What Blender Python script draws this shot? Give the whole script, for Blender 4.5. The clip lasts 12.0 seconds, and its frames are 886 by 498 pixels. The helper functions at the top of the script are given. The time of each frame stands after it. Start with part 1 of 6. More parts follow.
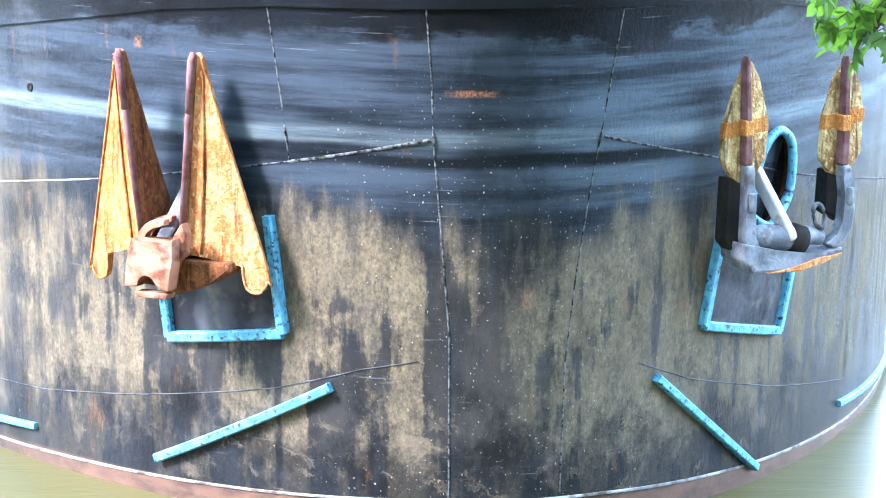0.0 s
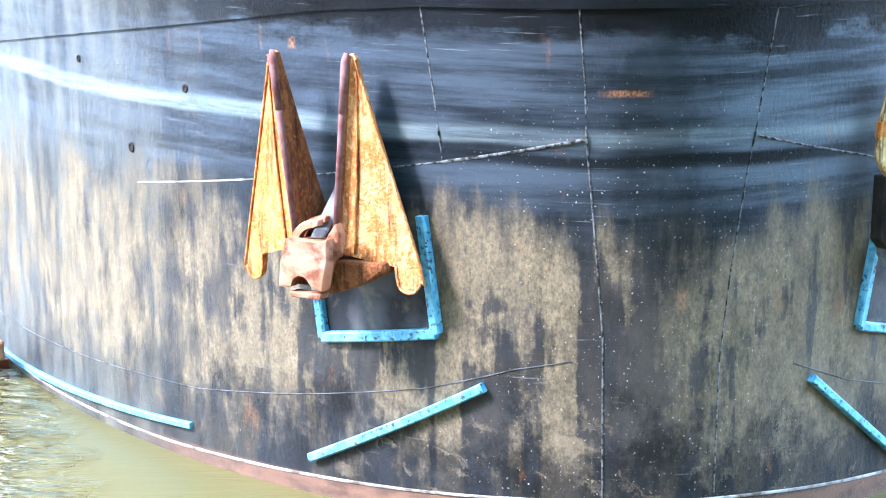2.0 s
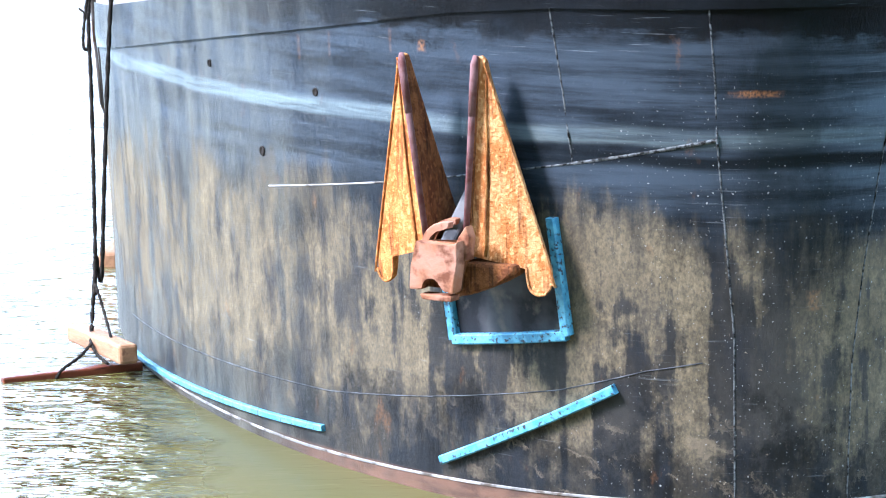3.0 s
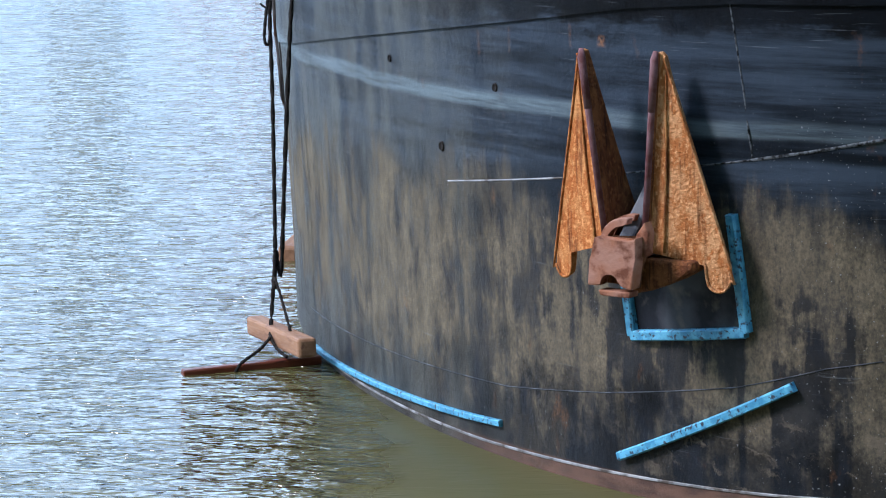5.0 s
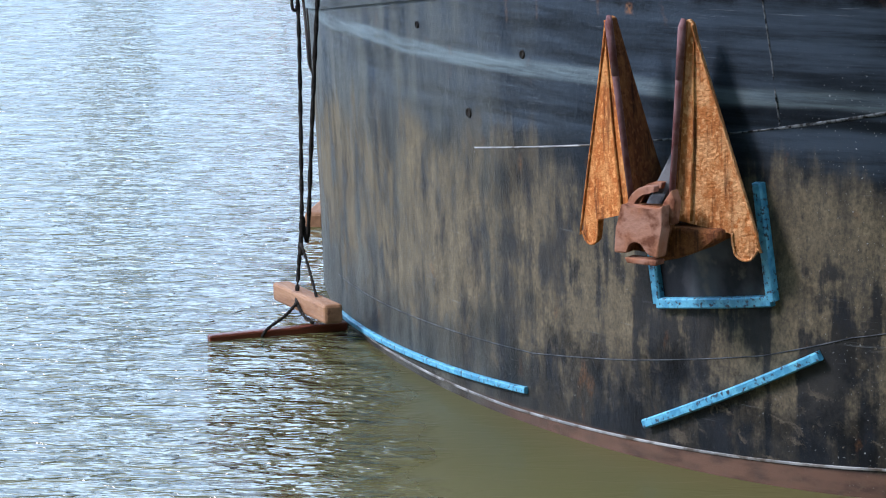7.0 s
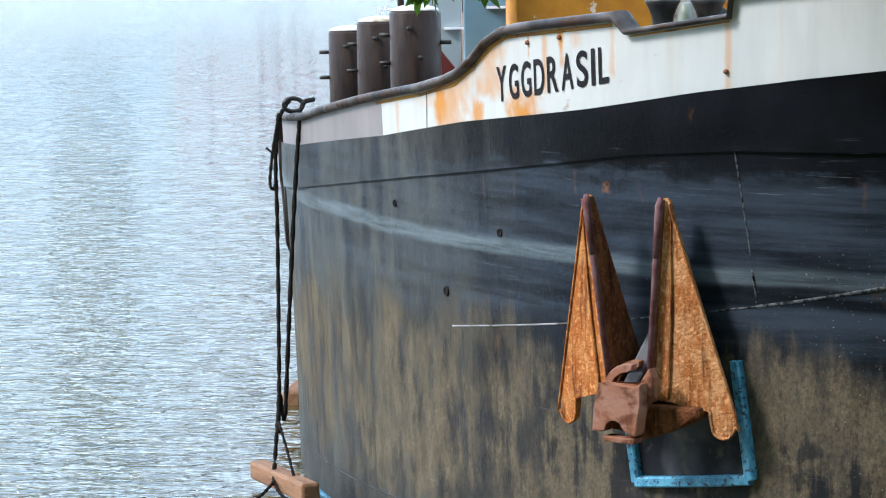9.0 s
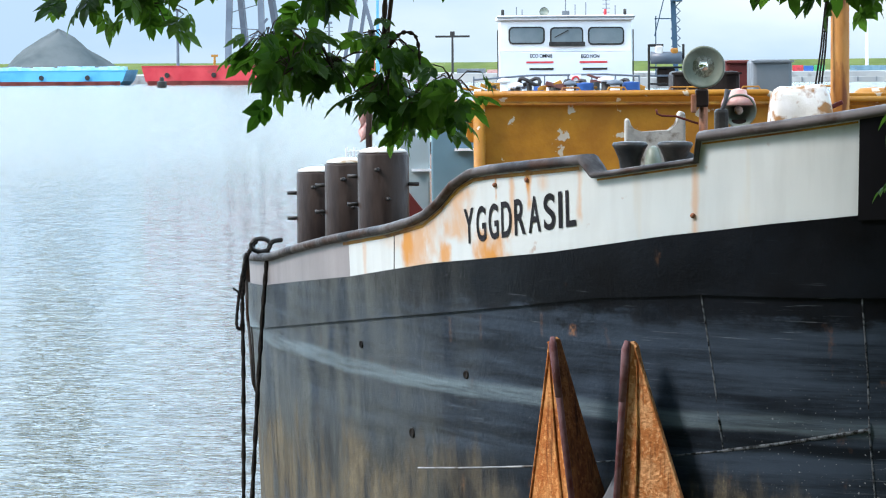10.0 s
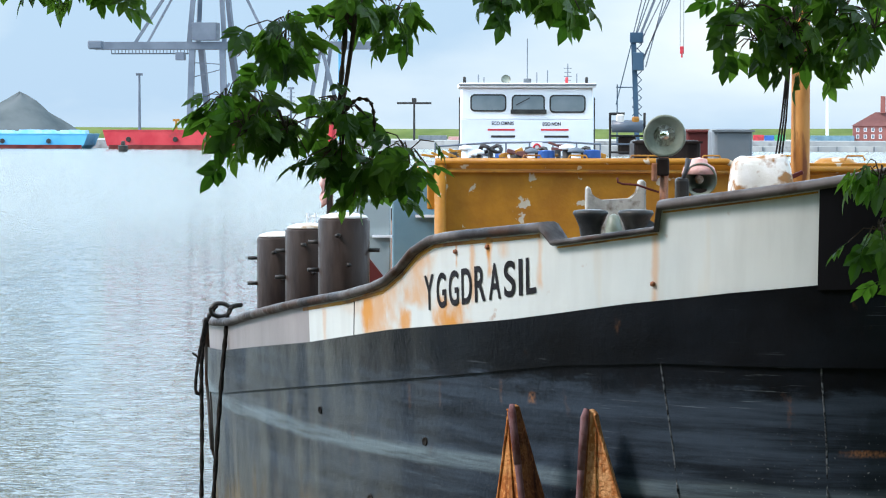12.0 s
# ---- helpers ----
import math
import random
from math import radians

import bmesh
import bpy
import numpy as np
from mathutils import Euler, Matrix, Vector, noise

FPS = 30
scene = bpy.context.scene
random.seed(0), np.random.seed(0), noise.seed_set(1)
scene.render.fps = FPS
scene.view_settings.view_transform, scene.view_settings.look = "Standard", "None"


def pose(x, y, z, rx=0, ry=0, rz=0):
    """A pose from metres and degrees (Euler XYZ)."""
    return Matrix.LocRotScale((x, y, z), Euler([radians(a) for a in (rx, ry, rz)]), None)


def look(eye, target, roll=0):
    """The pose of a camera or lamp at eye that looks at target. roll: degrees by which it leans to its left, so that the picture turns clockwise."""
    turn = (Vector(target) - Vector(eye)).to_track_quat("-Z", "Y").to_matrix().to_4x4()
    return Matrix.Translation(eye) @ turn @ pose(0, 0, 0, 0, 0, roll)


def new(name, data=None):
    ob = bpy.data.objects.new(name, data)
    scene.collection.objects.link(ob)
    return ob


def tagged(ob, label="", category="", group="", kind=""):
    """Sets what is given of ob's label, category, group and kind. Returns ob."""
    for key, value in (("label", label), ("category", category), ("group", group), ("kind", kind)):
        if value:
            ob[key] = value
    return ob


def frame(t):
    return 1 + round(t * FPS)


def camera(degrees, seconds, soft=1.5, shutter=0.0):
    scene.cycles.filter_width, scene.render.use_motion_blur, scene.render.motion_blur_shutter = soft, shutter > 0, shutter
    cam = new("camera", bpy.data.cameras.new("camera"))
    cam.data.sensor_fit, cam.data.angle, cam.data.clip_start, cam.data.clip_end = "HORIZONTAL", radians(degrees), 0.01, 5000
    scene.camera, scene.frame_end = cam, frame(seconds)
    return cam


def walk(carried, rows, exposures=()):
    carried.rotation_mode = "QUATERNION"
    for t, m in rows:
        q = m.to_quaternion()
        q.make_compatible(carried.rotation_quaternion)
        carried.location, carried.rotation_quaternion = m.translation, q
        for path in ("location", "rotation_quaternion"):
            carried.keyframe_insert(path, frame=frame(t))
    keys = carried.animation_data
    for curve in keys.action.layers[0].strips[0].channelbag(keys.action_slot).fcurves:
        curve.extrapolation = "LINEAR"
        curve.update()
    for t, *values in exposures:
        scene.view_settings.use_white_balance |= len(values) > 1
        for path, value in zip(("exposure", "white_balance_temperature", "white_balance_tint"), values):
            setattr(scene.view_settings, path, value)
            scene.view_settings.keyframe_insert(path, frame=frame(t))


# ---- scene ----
cam = camera(17.0, 12.0, soft=1.1)
EYE = (0.0, 0.0, 3.9)
# seconds, yaw to the left, pitch, lean: a camera turned by hand on one spot of the quay
TURNS = [
    (0.0, 0.000, -9.199, 0.199),
    (0.5, 0.110, -9.183, 0.245),
    (1.0, 0.753, -9.197, 0.174),
    (1.5, 1.718, -9.195, 0.032),
    (2.0, 3.000, -9.194, -0.347),
    (2.5, 4.229, -9.164, -0.692),
    (3.0, 5.551, -9.123, -1.038),
    (3.5, 6.792, -9.084, -1.283),
    (3.7, 7.220, -9.080, -1.330),
    (5.3, 9.280, -9.190, -1.200),
    (5.5, 9.407, -9.260, -1.178),
    (6.0, 9.613, -9.493, -1.095),
    (6.5, 9.593, -9.697, -1.063),
    (6.7, 9.590, -9.780, -1.060),
    (8.3, 9.380, -8.580, -1.000),
    (8.5, 9.315, -7.968, -0.997),
    (9.0, 9.081, -6.337, -0.947),
    (9.5, 8.782, -4.868, -0.742),
    (10.0, 8.402, -3.609, -0.427),
    (10.5, 8.049, -2.830, -0.343),
    (11.0, 7.731, -2.477, -0.044),
    (11.5, 7.685, -2.329, -0.068),
    (12.0, 7.629, -2.326, 0.100),
]
STOPS = [(0.0, 2.8, 6050, 27), (1.5, 2.8, 6050, 27), (2.5, 2.55, 6100, 25), (3.0, 2.1, 6050, 25), (3.7, 1.4, 6000, 24), (5.3, 0.42, 5950, 25), (8.3, 0.52, 6450, 22), (9.5, 0.42, 6600, 20), (12.0, 0.26, 6700, 19)]
walk(cam, [(t, pose(*EYE, 90 + pitch, 0, yaw) @ pose(0, 0, 0, 0, 0, lean)) for t, yaw, pitch, lean in TURNS], STOPS)

# ---- light: thin bright cloud, a veiled sun on the left, over the water ----
SUN_EL, SUN_AZ = 42.0, -66.0
world = bpy.data.worlds.new("sky")
scene.world = world
world.use_nodes = True
wn, wl = world.node_tree.nodes, world.node_tree.links
sky = wn.new("ShaderNodeTexSky")
sky.sky_type, sky.sun_disc = "NISHITA", False
sky.sun_elevation, sky.sun_rotation = radians(SUN_EL), radians(180 - SUN_AZ)
sky.air_density, sky.dust_density = 1.2, 0.6
wcoord, wmap, wnoise, wramp, wmix = (wn.new("ShaderNode" + k) for k in ("TexCoord", "Mapping", "TexNoise", "ValToRGB", "Mix"))
wmap.inputs["Scale"].default_value = (1.0, 1.0, 2.6)
wnoise.inputs["Scale"].default_value, wnoise.inputs["Detail"].default_value = 5.0, 7
wramp.color_ramp.elements[0].position, wramp.color_ramp.elements[1].position = 0.42, 0.72
wmix.data_type = "RGBA"
wmix.inputs["B"].default_value = (12.8, 15.4, 15.6, 1)
wthin = wn.new("ShaderNodeMix")
wthin.data_type = "RGBA"
wthin.inputs["Factor"].default_value = 0.8
wthin.inputs["B"].default_value = (7.3, 11.8, 15.6, 1)
wl.new(wcoord.outputs["Generated"], wmap.inputs["Vector"])
wl.new(wmap.outputs["Vector"], wnoise.inputs["Vector"])
wl.new(wnoise.outputs["Fac"], wramp.inputs["Fac"])
wl.new(wramp.outputs["Color"], wmix.inputs["Factor"])
wl.new(sky.outputs["Color"], wthin.inputs["A"])
wl.new(wthin.outputs["Result"], wmix.inputs["A"])
# bright haze above the horizon, thinner and dimmer overhead
wsep, wgrad, wgain = (wn.new("ShaderNode" + k) for k in ("SeparateXYZ", "MapRange", "VectorMath"))
wgrad.inputs["From Min"].default_value, wgrad.inputs["From Max"].default_value = 0.045, 0.22
wgrad.inputs["To Min"].default_value, wgrad.inputs["To Max"].default_value = 0.7, 2.6
wgain.operation = "MULTIPLY"
wl.new(wcoord.outputs["Generated"], wsep.inputs[0])
wl.new(wsep.outputs[2], wgrad.inputs["Value"])
wl.new(wmix.outputs["Result"], wgain.inputs[0])
wl.new(wgrad.outputs["Result"], wgain.inputs[1])
wzen, wtop = wn.new("ShaderNodeMapRange"), wn.new("ShaderNodeVectorMath")
wzen.inputs["From Min"].default_value, wzen.inputs["From Max"].default_value = 0.34, 0.8
wzen.inputs["To Min"].default_value, wzen.inputs["To Max"].default_value = 1.0, 0.4
wtop.operation = "MULTIPLY"
wl.new(wsep.outputs[2], wzen.inputs["Value"])
wl.new(wgain.outputs[0], wtop.inputs[0])
wl.new(wzen.outputs["Result"], wtop.inputs[1])
wl.new(wtop.outputs[0], wn["Background"].inputs["Color"])
wn["Background"].inputs["Strength"].default_value = 0.085
sun = new("sun", bpy.data.lights.new("sun", "SUN"))
sun.data.energy, sun.data.angle, sun.data.color = 3.3, radians(13), (1.0, 0.96, 0.9)
az, el = radians(SUN_AZ), radians(SUN_EL)
sun.matrix_world = look((math.sin(az) * math.cos(el) * 50 , -math.cos(az) * math.cos(el) * 50, math.sin(el) * 50), (0, 0, 0))


# ---- materials ----
class Nodes:
    """A short hand for one node material."""

    def __init__(self, name, rough=0.6, metal=0.0, coord="Object"):
        self.m = bpy.data.materials.new(name)
        self.m.use_nodes = True
        self.t = self.m.node_tree
        self.b = self.t.nodes["Principled BSDF"]
        self.b.inputs["Roughness"].default_value, self.b.inputs["Metallic"].default_value = rough, metal
        self.c = self.t.nodes.new("ShaderNodeTexCoord").outputs[coord]

    def put(self, value, socket):
        if isinstance(value, bpy.types.NodeSocket):
            self.t.links.new(value, socket)
        elif isinstance(value, (tuple, list)):
            socket.default_value = (*value, 1)[:4] if socket.type == "RGBA" else value
        else:
            socket.default_value = value

    def noise(self, scale, stretch=(1, 1, 1), lo=0.4, hi=0.6, detail=5, shift=(0, 0, 0), crisp=0.5):
        mp, nz, rp = (self.t.nodes.new("ShaderNode" + k) for k in ("Mapping", "TexNoise", "MapRange"))
        self.put(stretch, mp.inputs["Scale"])
        self.put(shift, mp.inputs["Location"])
        self.put(self.c, mp.inputs["Vector"])
        self.put(mp.outputs["Vector"], nz.inputs["Vector"])
        self.put(scale, nz.inputs["Scale"])
        self.put(detail, nz.inputs["Detail"])
        self.put(crisp, nz.inputs["Roughness"])
        self.put(nz.outputs["Fac"], rp.inputs["Value"])
        self.put(lo, rp.inputs["From Min"])
        self.put(hi, rp.inputs["From Max"])
        return rp.outputs["Result"]

    def axis(self, k):
        s = self.t.nodes.new("ShaderNodeSeparateXYZ")
        self.put(self.c, s.inputs["Vector"])
        return s.outputs[k]

    def ramp(self, value, lo, hi, a=0.0, b=1.0, smooth=True):
        r = self.t.nodes.new("ShaderNodeMapRange")
        r.interpolation_type = "SMOOTHSTEP" if smooth else "LINEAR"
        for k, v in (("Value", value), ("From Min", lo), ("From Max", hi), ("To Min", a), ("To Max", b)):
            self.put(v, r.inputs[k])
        return r.outputs["Result"]

    def math(self, op, a, b=0.0):
        n = self.t.nodes.new("ShaderNodeMath")
        n.operation, n.use_clamp = op, op in ("MULTIPLY", "ADD", "SUBTRACT")
        self.put(a, n.inputs[0])
        self.put(b, n.inputs[1])
        return n.outputs[0]

    def raw(self, op, a, b=0.0):
        n = self.t.nodes.new("ShaderNodeMath")
        n.operation = op
        self.put(a, n.inputs[0])
        self.put(b, n.inputs[1])
        return n.outputs[0]

    def mix(self, f, a, b):
        n = self.t.nodes.new("ShaderNodeMix")
        n.data_type = "RGBA"
        self.put(f, n.inputs["Factor"])
        self.put(a, n.inputs["A"])
        self.put(b, n.inputs["B"])
        return n.outputs["Result"]

    def random(self):
        return self.t.nodes.new("ShaderNodeObjectInfo").outputs["Random"]

    def done(self, color, rough=None, bump=None, strength=0.3, depth=0.01):
        self.put(color, self.b.inputs["Base Color"])
        if rough is not None:
            self.put(rough, self.b.inputs["Roughness"])
        if bump is not None:
            n = self.t.nodes.new("ShaderNodeBump")
            self.put(strength, n.inputs["Strength"])
            self.put(depth, n.inputs["Distance"])
            self.put(bump, n.inputs["Height"])
            self.put(n.outputs["Normal"], self.b.inputs["Normal"])
        return self.m


def plain(name, a, b, scale=6.0, rough=0.55, metal=0.0, wear=None, wear_at=(0.58, 0.68), strength=0.25, stretch=(1, 1, 1)):
    """A surface of two near tones with finer wear in a third colour."""
    n = Nodes(name, rough, metal)
    if sum(b) < 0.45 and not metal:
        n.b.inputs["Specular IOR Level"].default_value = 0.12
    col = n.mix(n.noise(scale, stretch), a, b)
    fine = n.noise(scale * 7, stretch, 0.3, 0.7)
    if wear:
        col = n.mix(n.noise(scale * 1.7, stretch, *wear_at, detail=9, shift=(3, 1, 7)), col, wear)
    return n.done(col, n.ramp(fine, 0, 1, rough - 0.12, rough + 0.12), fine, strength, 0.004)


RUST, DARK_RUST = (0.30, 0.115, 0.03), (0.09, 0.032, 0.014)


def stain(n, u, up, at, half, lo, hi, soft=0.06):
    """A mask round one spot of the skin, ragged at its edges."""
    wob = n.ramp(n.noise(9, (1, 0.6, 1), 0.25, 0.75, 6), 0, 1, -0.5, 0.5, False)
    d = n.raw("ADD", n.raw("ABSOLUTE", n.raw("SUBTRACT", u, at)), n.raw("MULTIPLY", wob, half * 1.3))
    z = n.raw("ADD", up, n.raw("MULTIPLY", wob, soft))
    return n.math("MULTIPLY", n.ramp(d, half * 1.15, 0.0), n.math("MULTIPLY", n.ramp(z, lo - soft, lo), n.ramp(z, hi + soft, hi)))


def hull_paint(name, silt=1.0):
    """Black hull paint, chalked blue above, filmed and streaked with dried silt below; u is the run round the bow, v the height."""
    n = Nodes(name, 0.42, 0.0, "UV")
    n.b.inputs["Specular IOR Level"].default_value = 0.05
    up, run = n.axis(1), n.axis(0)
    far = n.raw("ABSOLUTE", n.raw("SUBTRACT", run, 30.0))
    cloud = n.noise(3.4, (1, 0.8, 1), 0.40, 0.62, 14, (7, 3, 0), 0.72)
    grit = n.noise(34, (1, 0.6, 1), 0.34, 0.62, 10, (3, 1, 0), 0.75)
    grain = n.noise(70, (1, 0.7, 1), 0.32, 0.62, 6)
    base = n.mix(n.noise(1.3, (1, 1.6, 1), 0.35, 0.7, 8), (0.002, 0.0025, 0.0032), (0.0075, 0.0100, 0.0135))
    high = n.math("MAXIMUM", n.ramp(up, 2.68, 2.42, 0.12, 1.0), n.ramp(run, 27.6, 26.0))
    base = n.mix(n.math("MULTIPLY", n.math("MULTIPLY", cloud, high), 0.5), base, (0.017, 0.023, 0.031))
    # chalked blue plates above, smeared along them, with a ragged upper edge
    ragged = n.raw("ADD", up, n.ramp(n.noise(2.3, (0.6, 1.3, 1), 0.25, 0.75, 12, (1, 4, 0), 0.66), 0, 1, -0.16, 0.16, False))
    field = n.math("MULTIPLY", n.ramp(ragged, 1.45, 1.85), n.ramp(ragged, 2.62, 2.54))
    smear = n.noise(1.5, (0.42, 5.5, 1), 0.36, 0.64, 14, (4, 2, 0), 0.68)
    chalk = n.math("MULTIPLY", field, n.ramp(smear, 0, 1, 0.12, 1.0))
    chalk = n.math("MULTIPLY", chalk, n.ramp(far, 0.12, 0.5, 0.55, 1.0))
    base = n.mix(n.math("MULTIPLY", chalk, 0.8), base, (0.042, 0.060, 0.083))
    # chalk painted paler right of the stem to make up for the shade
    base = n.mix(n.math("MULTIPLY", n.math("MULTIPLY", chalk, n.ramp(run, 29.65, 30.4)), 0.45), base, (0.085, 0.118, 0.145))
    # dull brown bloom along the upper edge of the plates
    bloom = n.math("MULTIPLY", n.ramp(ragged, 2.5, 2.66), n.noise(2.8, (1.2, 1.0, 1), 0.42, 0.66, 12, (6, 2, 0), 0.7))
    base = n.mix(n.math("MULTIPLY", n.math("MULTIPLY", bloom, high), 0.3), base, (0.055, 0.046, 0.04))
    # rain runs that greyed the flanks
    rain = n.math("MULTIPLY", n.noise(2.2, (1.5, 0.4, 1), 0.38, 0.62, 12, (2, 6, 0), 0.64), n.ramp(far, 2.4, 4.6))
    base = n.mix(n.math("MULTIPLY", rain, 0.62), base, (0.115, 0.125, 0.112))
    # dried silt below: a thin film, thicker patches, runs down the plates
    edge = n.raw("ADD", n.raw("ADD", up, n.ramp(n.noise(3.2, (2.2, 0.3, 1), 0.25, 0.75, 12, (0, 0, 0), 0.66), 0, 1, -0.26, 0.26, False)), n.ramp(n.noise(1.4, (1, 1, 1), 0.25, 0.75, 6, (6, 6, 0)), 0, 1, -0.3, 0.3, False))
    below = n.ramp(edge, 1.78, 1.28)
    low = n.ramp(n.raw("ADD", up, n.ramp(cloud, 0, 1, -0.25, 0.25, False)), 0.25, 0.75, 0.2, 1.0)
    broad = n.noise(1.5, (1.1, 0.9, 1), 0.39, 0.61, 14, (1.7, 0.3, 0), 0.66)
    comb = n.noise(3.0, (2.2, 0.24, 1), 0.38, 0.60, 10, (5, 0, 0), 0.6)
    patch = n.raw("ADD", n.raw("MULTIPLY", broad, 0.72), n.raw("MULTIPLY", comb, 0.46))
    # more silt aft on the left; right of the stem extra, against the shade
    patch = n.raw("ADD", patch, n.raw("ADD", n.ramp(run, 28.4, 26.6, 0.0, 0.15), n.raw("MULTIPLY", n.ramp(run, 30.1, 30.6), n.ramp(comb, 0, 1, -0.16, 0.36, False))))
    for at, half in ((29.50, 0.09), (30.56, 0.13), (31.02, 0.07), (28.86, 0.08), (31.35, 0.06), (31.75, 0.08)):
        patch = n.raw("ADD", patch, n.math("MULTIPLY", n.ramp(n.raw("ABSOLUTE", n.raw("SUBTRACT", run, at)), half * 1.2, half * 0.7), 0.42))
    soft = n.ramp(far, 1.6, 4.0)
    patch = n.raw("ADD", n.raw("MULTIPLY", n.ramp(patch, 0.50, 0.80), n.raw("SUBTRACT", 1.0, soft)), n.raw("MULTIPLY", n.ramp(patch, 0.26, 0.96), soft))
    film = n.math("MULTIPLY", n.math("MULTIPLY", below, low), n.ramp(n.noise(2.2, (1, 0.7, 1), 0.3, 0.62, 14, (3, 9, 0), 0.68), 0, 1, 0.25, 1.0))
    base = n.mix(n.math("MULTIPLY", film, 0.62 * silt), base, (0.050, 0.048, 0.044))
    # film lightened too on the shaded right of the stem
    base = n.mix(n.math("MULTIPLY", n.math("MULTIPLY", film, n.ramp(run, 29.6, 30.3)), 0.35), base, (0.105, 0.103, 0.095))
    mud = n.math("MULTIPLY", n.math("MULTIPLY", patch, below), low)
    mud = n.math("MULTIPLY", mud, n.math("MULTIPLY", n.ramp(grit, 0, 1, n.ramp(far, 0.5, 3.0, 0.42, 0.6), 1.0), n.ramp(grain, 0, 1, 0.65, 1.0)))
    mud = n.math("MULTIPLY", mud, n.ramp(far, 0.04, 0.22, 0.7, 1.0))
    tone = n.mix(n.noise(5, (1.3, 0.5, 1), 0.36, 0.64, 14, (0, 0, 0), 0.72), (0.105, 0.090, 0.062), (0.205, 0.172, 0.112))
    base = n.mix(n.math("MULTIPLY", mud, 0.9 * silt), base, tone)
    # dark runs and blots left on the silt
    blot = n.math("MULTIPLY", n.noise(3.4, (1.5, 0.5, 1), 0.52, 0.66, 14, (9, 4, 0), 0.7), n.ramp(up, 1.8, 1.3))
    base = n.mix(n.math("MULTIPLY", blot, 0.75), base, (0.018, 0.022, 0.029))
    # slanting scrapes of mud at the foot of the bow
    skew = n.t.nodes.new("ShaderNodeCombineXYZ")
    n.put(n.raw("SUBTRACT", up, n.raw("MULTIPLY", n.raw("SUBTRACT", far, n.ramp(cloud, 0, 1, 0, 0.25, False)), n.ramp(run, 29.4, 30.4, 0.35, 0.8))), skew.inputs[0])
    n.put(run, skew.inputs[1])
    flat, n.c = n.c, skew.outputs[0]
    slant = n.noise(2.6, (4.5, 1.1, 1), 0.56, 0.64, 14, (2, 8, 0), 0.68)
    n.c = flat
    slant = n.math("MULTIPLY", n.math("MULTIPLY", slant, n.ramp(up, 0.85, 0.45)), n.ramp(far, 2.6, 1.6))
    base = n.mix(n.math("MULTIPLY", slant, 0.5), base, (0.16, 0.135, 0.10))
    # worn rub line, paled where its bulge catches light, with a dark one under it
    wob = n.raw("ADD", up, n.ramp(n.noise(0.8, (1, 0.2, 1), 0.2, 0.8, 2), 0, 1, -0.03, 0.03, False))
    line = n.math("MULTIPLY", n.ramp(wob, 2.01, 2.05), n.ramp(wob, 2.14, 2.09))
    line = n.math("MULTIPLY", line, n.noise(3.0, (0.4, 6, 1), 0.30, 0.60, 14, (2, 5, 0), 0.72))
    line = n.math("MULTIPLY", line, n.ramp(far, 0.1, 3.5, 0.42, 0.95))
    base = n.mix(line, base, (0.14, 0.19, 0.21))
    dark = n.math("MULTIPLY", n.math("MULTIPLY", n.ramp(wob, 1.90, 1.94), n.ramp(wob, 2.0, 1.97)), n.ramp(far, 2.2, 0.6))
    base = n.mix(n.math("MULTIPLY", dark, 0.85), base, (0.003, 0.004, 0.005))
    # scuffs along the plates, flecks and pin spots, thickest round the stem
    scuff = n.math("MULTIPLY", n.noise(7, (0.3, 8.0, 1), 0.60, 0.70, 12, (8, 1, 0), 0.7), n.noise(1.3, (1, 1.4, 1), 0.48, 0.6, 4, (3, 3, 0)))
    base = n.mix(n.math("MULTIPLY", scuff, 0.45), base, (0.24, 0.28, 0.31))
    where = n.math("MULTIPLY", n.math("ADD", n.ramp(far, 1.3, 0.2, 0.12, 0.9), n.math("MULTIPLY", n.noise(2.1, (1, 1, 1), 0.5, 0.65), 0.5)), n.math("MAXIMUM", n.ramp(up, 2.5, 2.1), n.ramp(run, 28.0, 27.0, 0.0, 0.9)))
    fleck = n.math("MULTIPLY", n.noise(62, (1, 0.9, 1), 0.685, 0.72, 2), where)
    base = n.mix(n.math("MULTIPLY", fleck, 0.9), base, (0.26, 0.275, 0.28))
    chip = n.math("MULTIPLY", n.noise(30, (1, 0.8, 1), 0.64, 0.68, 10, (2, 2, 0), 0.7), n.math("MULTIPLY", where, n.ramp(up, 1.9, 1.5)))
    base = n.mix(n.math("MULTIPLY", chip, 0.8), base, (0.30, 0.26, 0.20))
    rust = n.math("MULTIPLY", n.noise(3.2, (1.5, 0.7, 1), 0.66, 0.76, 8, (5, 9, 0)), 0.6)
    base = n.mix(n.math("MULTIPLY", rust, grain), base, (0.17, 0.08, 0.035))
    for at, half, lo, hi, deep in ((30.12, 0.05, 1.2, 1.28, 0.35), (26.700, 0.02, 2.34, 2.46, 0.15), (27.020, 0.016, 2.38, 2.5, 0.15), (27.578, 0.014, 2.44, 2.55, 0.15), (29.813, 0.15, 2.298, 2.306, 0.6), (27.83, 0.04, 2.46, 2.50, 0.5)):
        base = n.mix(n.math("MULTIPLY", stain(n, run, up, at, half, lo, hi, 0.02), n.math("MULTIPLY", grain, deep)), base, (0.36, 0.16, 0.06))
    # a darker column down the stem, ragged at its sides
    wet = n.raw("ADD", n.raw("ABSOLUTE", n.raw("SUBTRACT", run, 30.0)), n.ramp(cloud, 0, 1, -0.16, 0.16, False))
    stem_dark = n.math("MULTIPLY", n.ramp(wet, 0.30, 0.02), n.ramp(up, 0.95, 1.6, 0.25, 1.0))
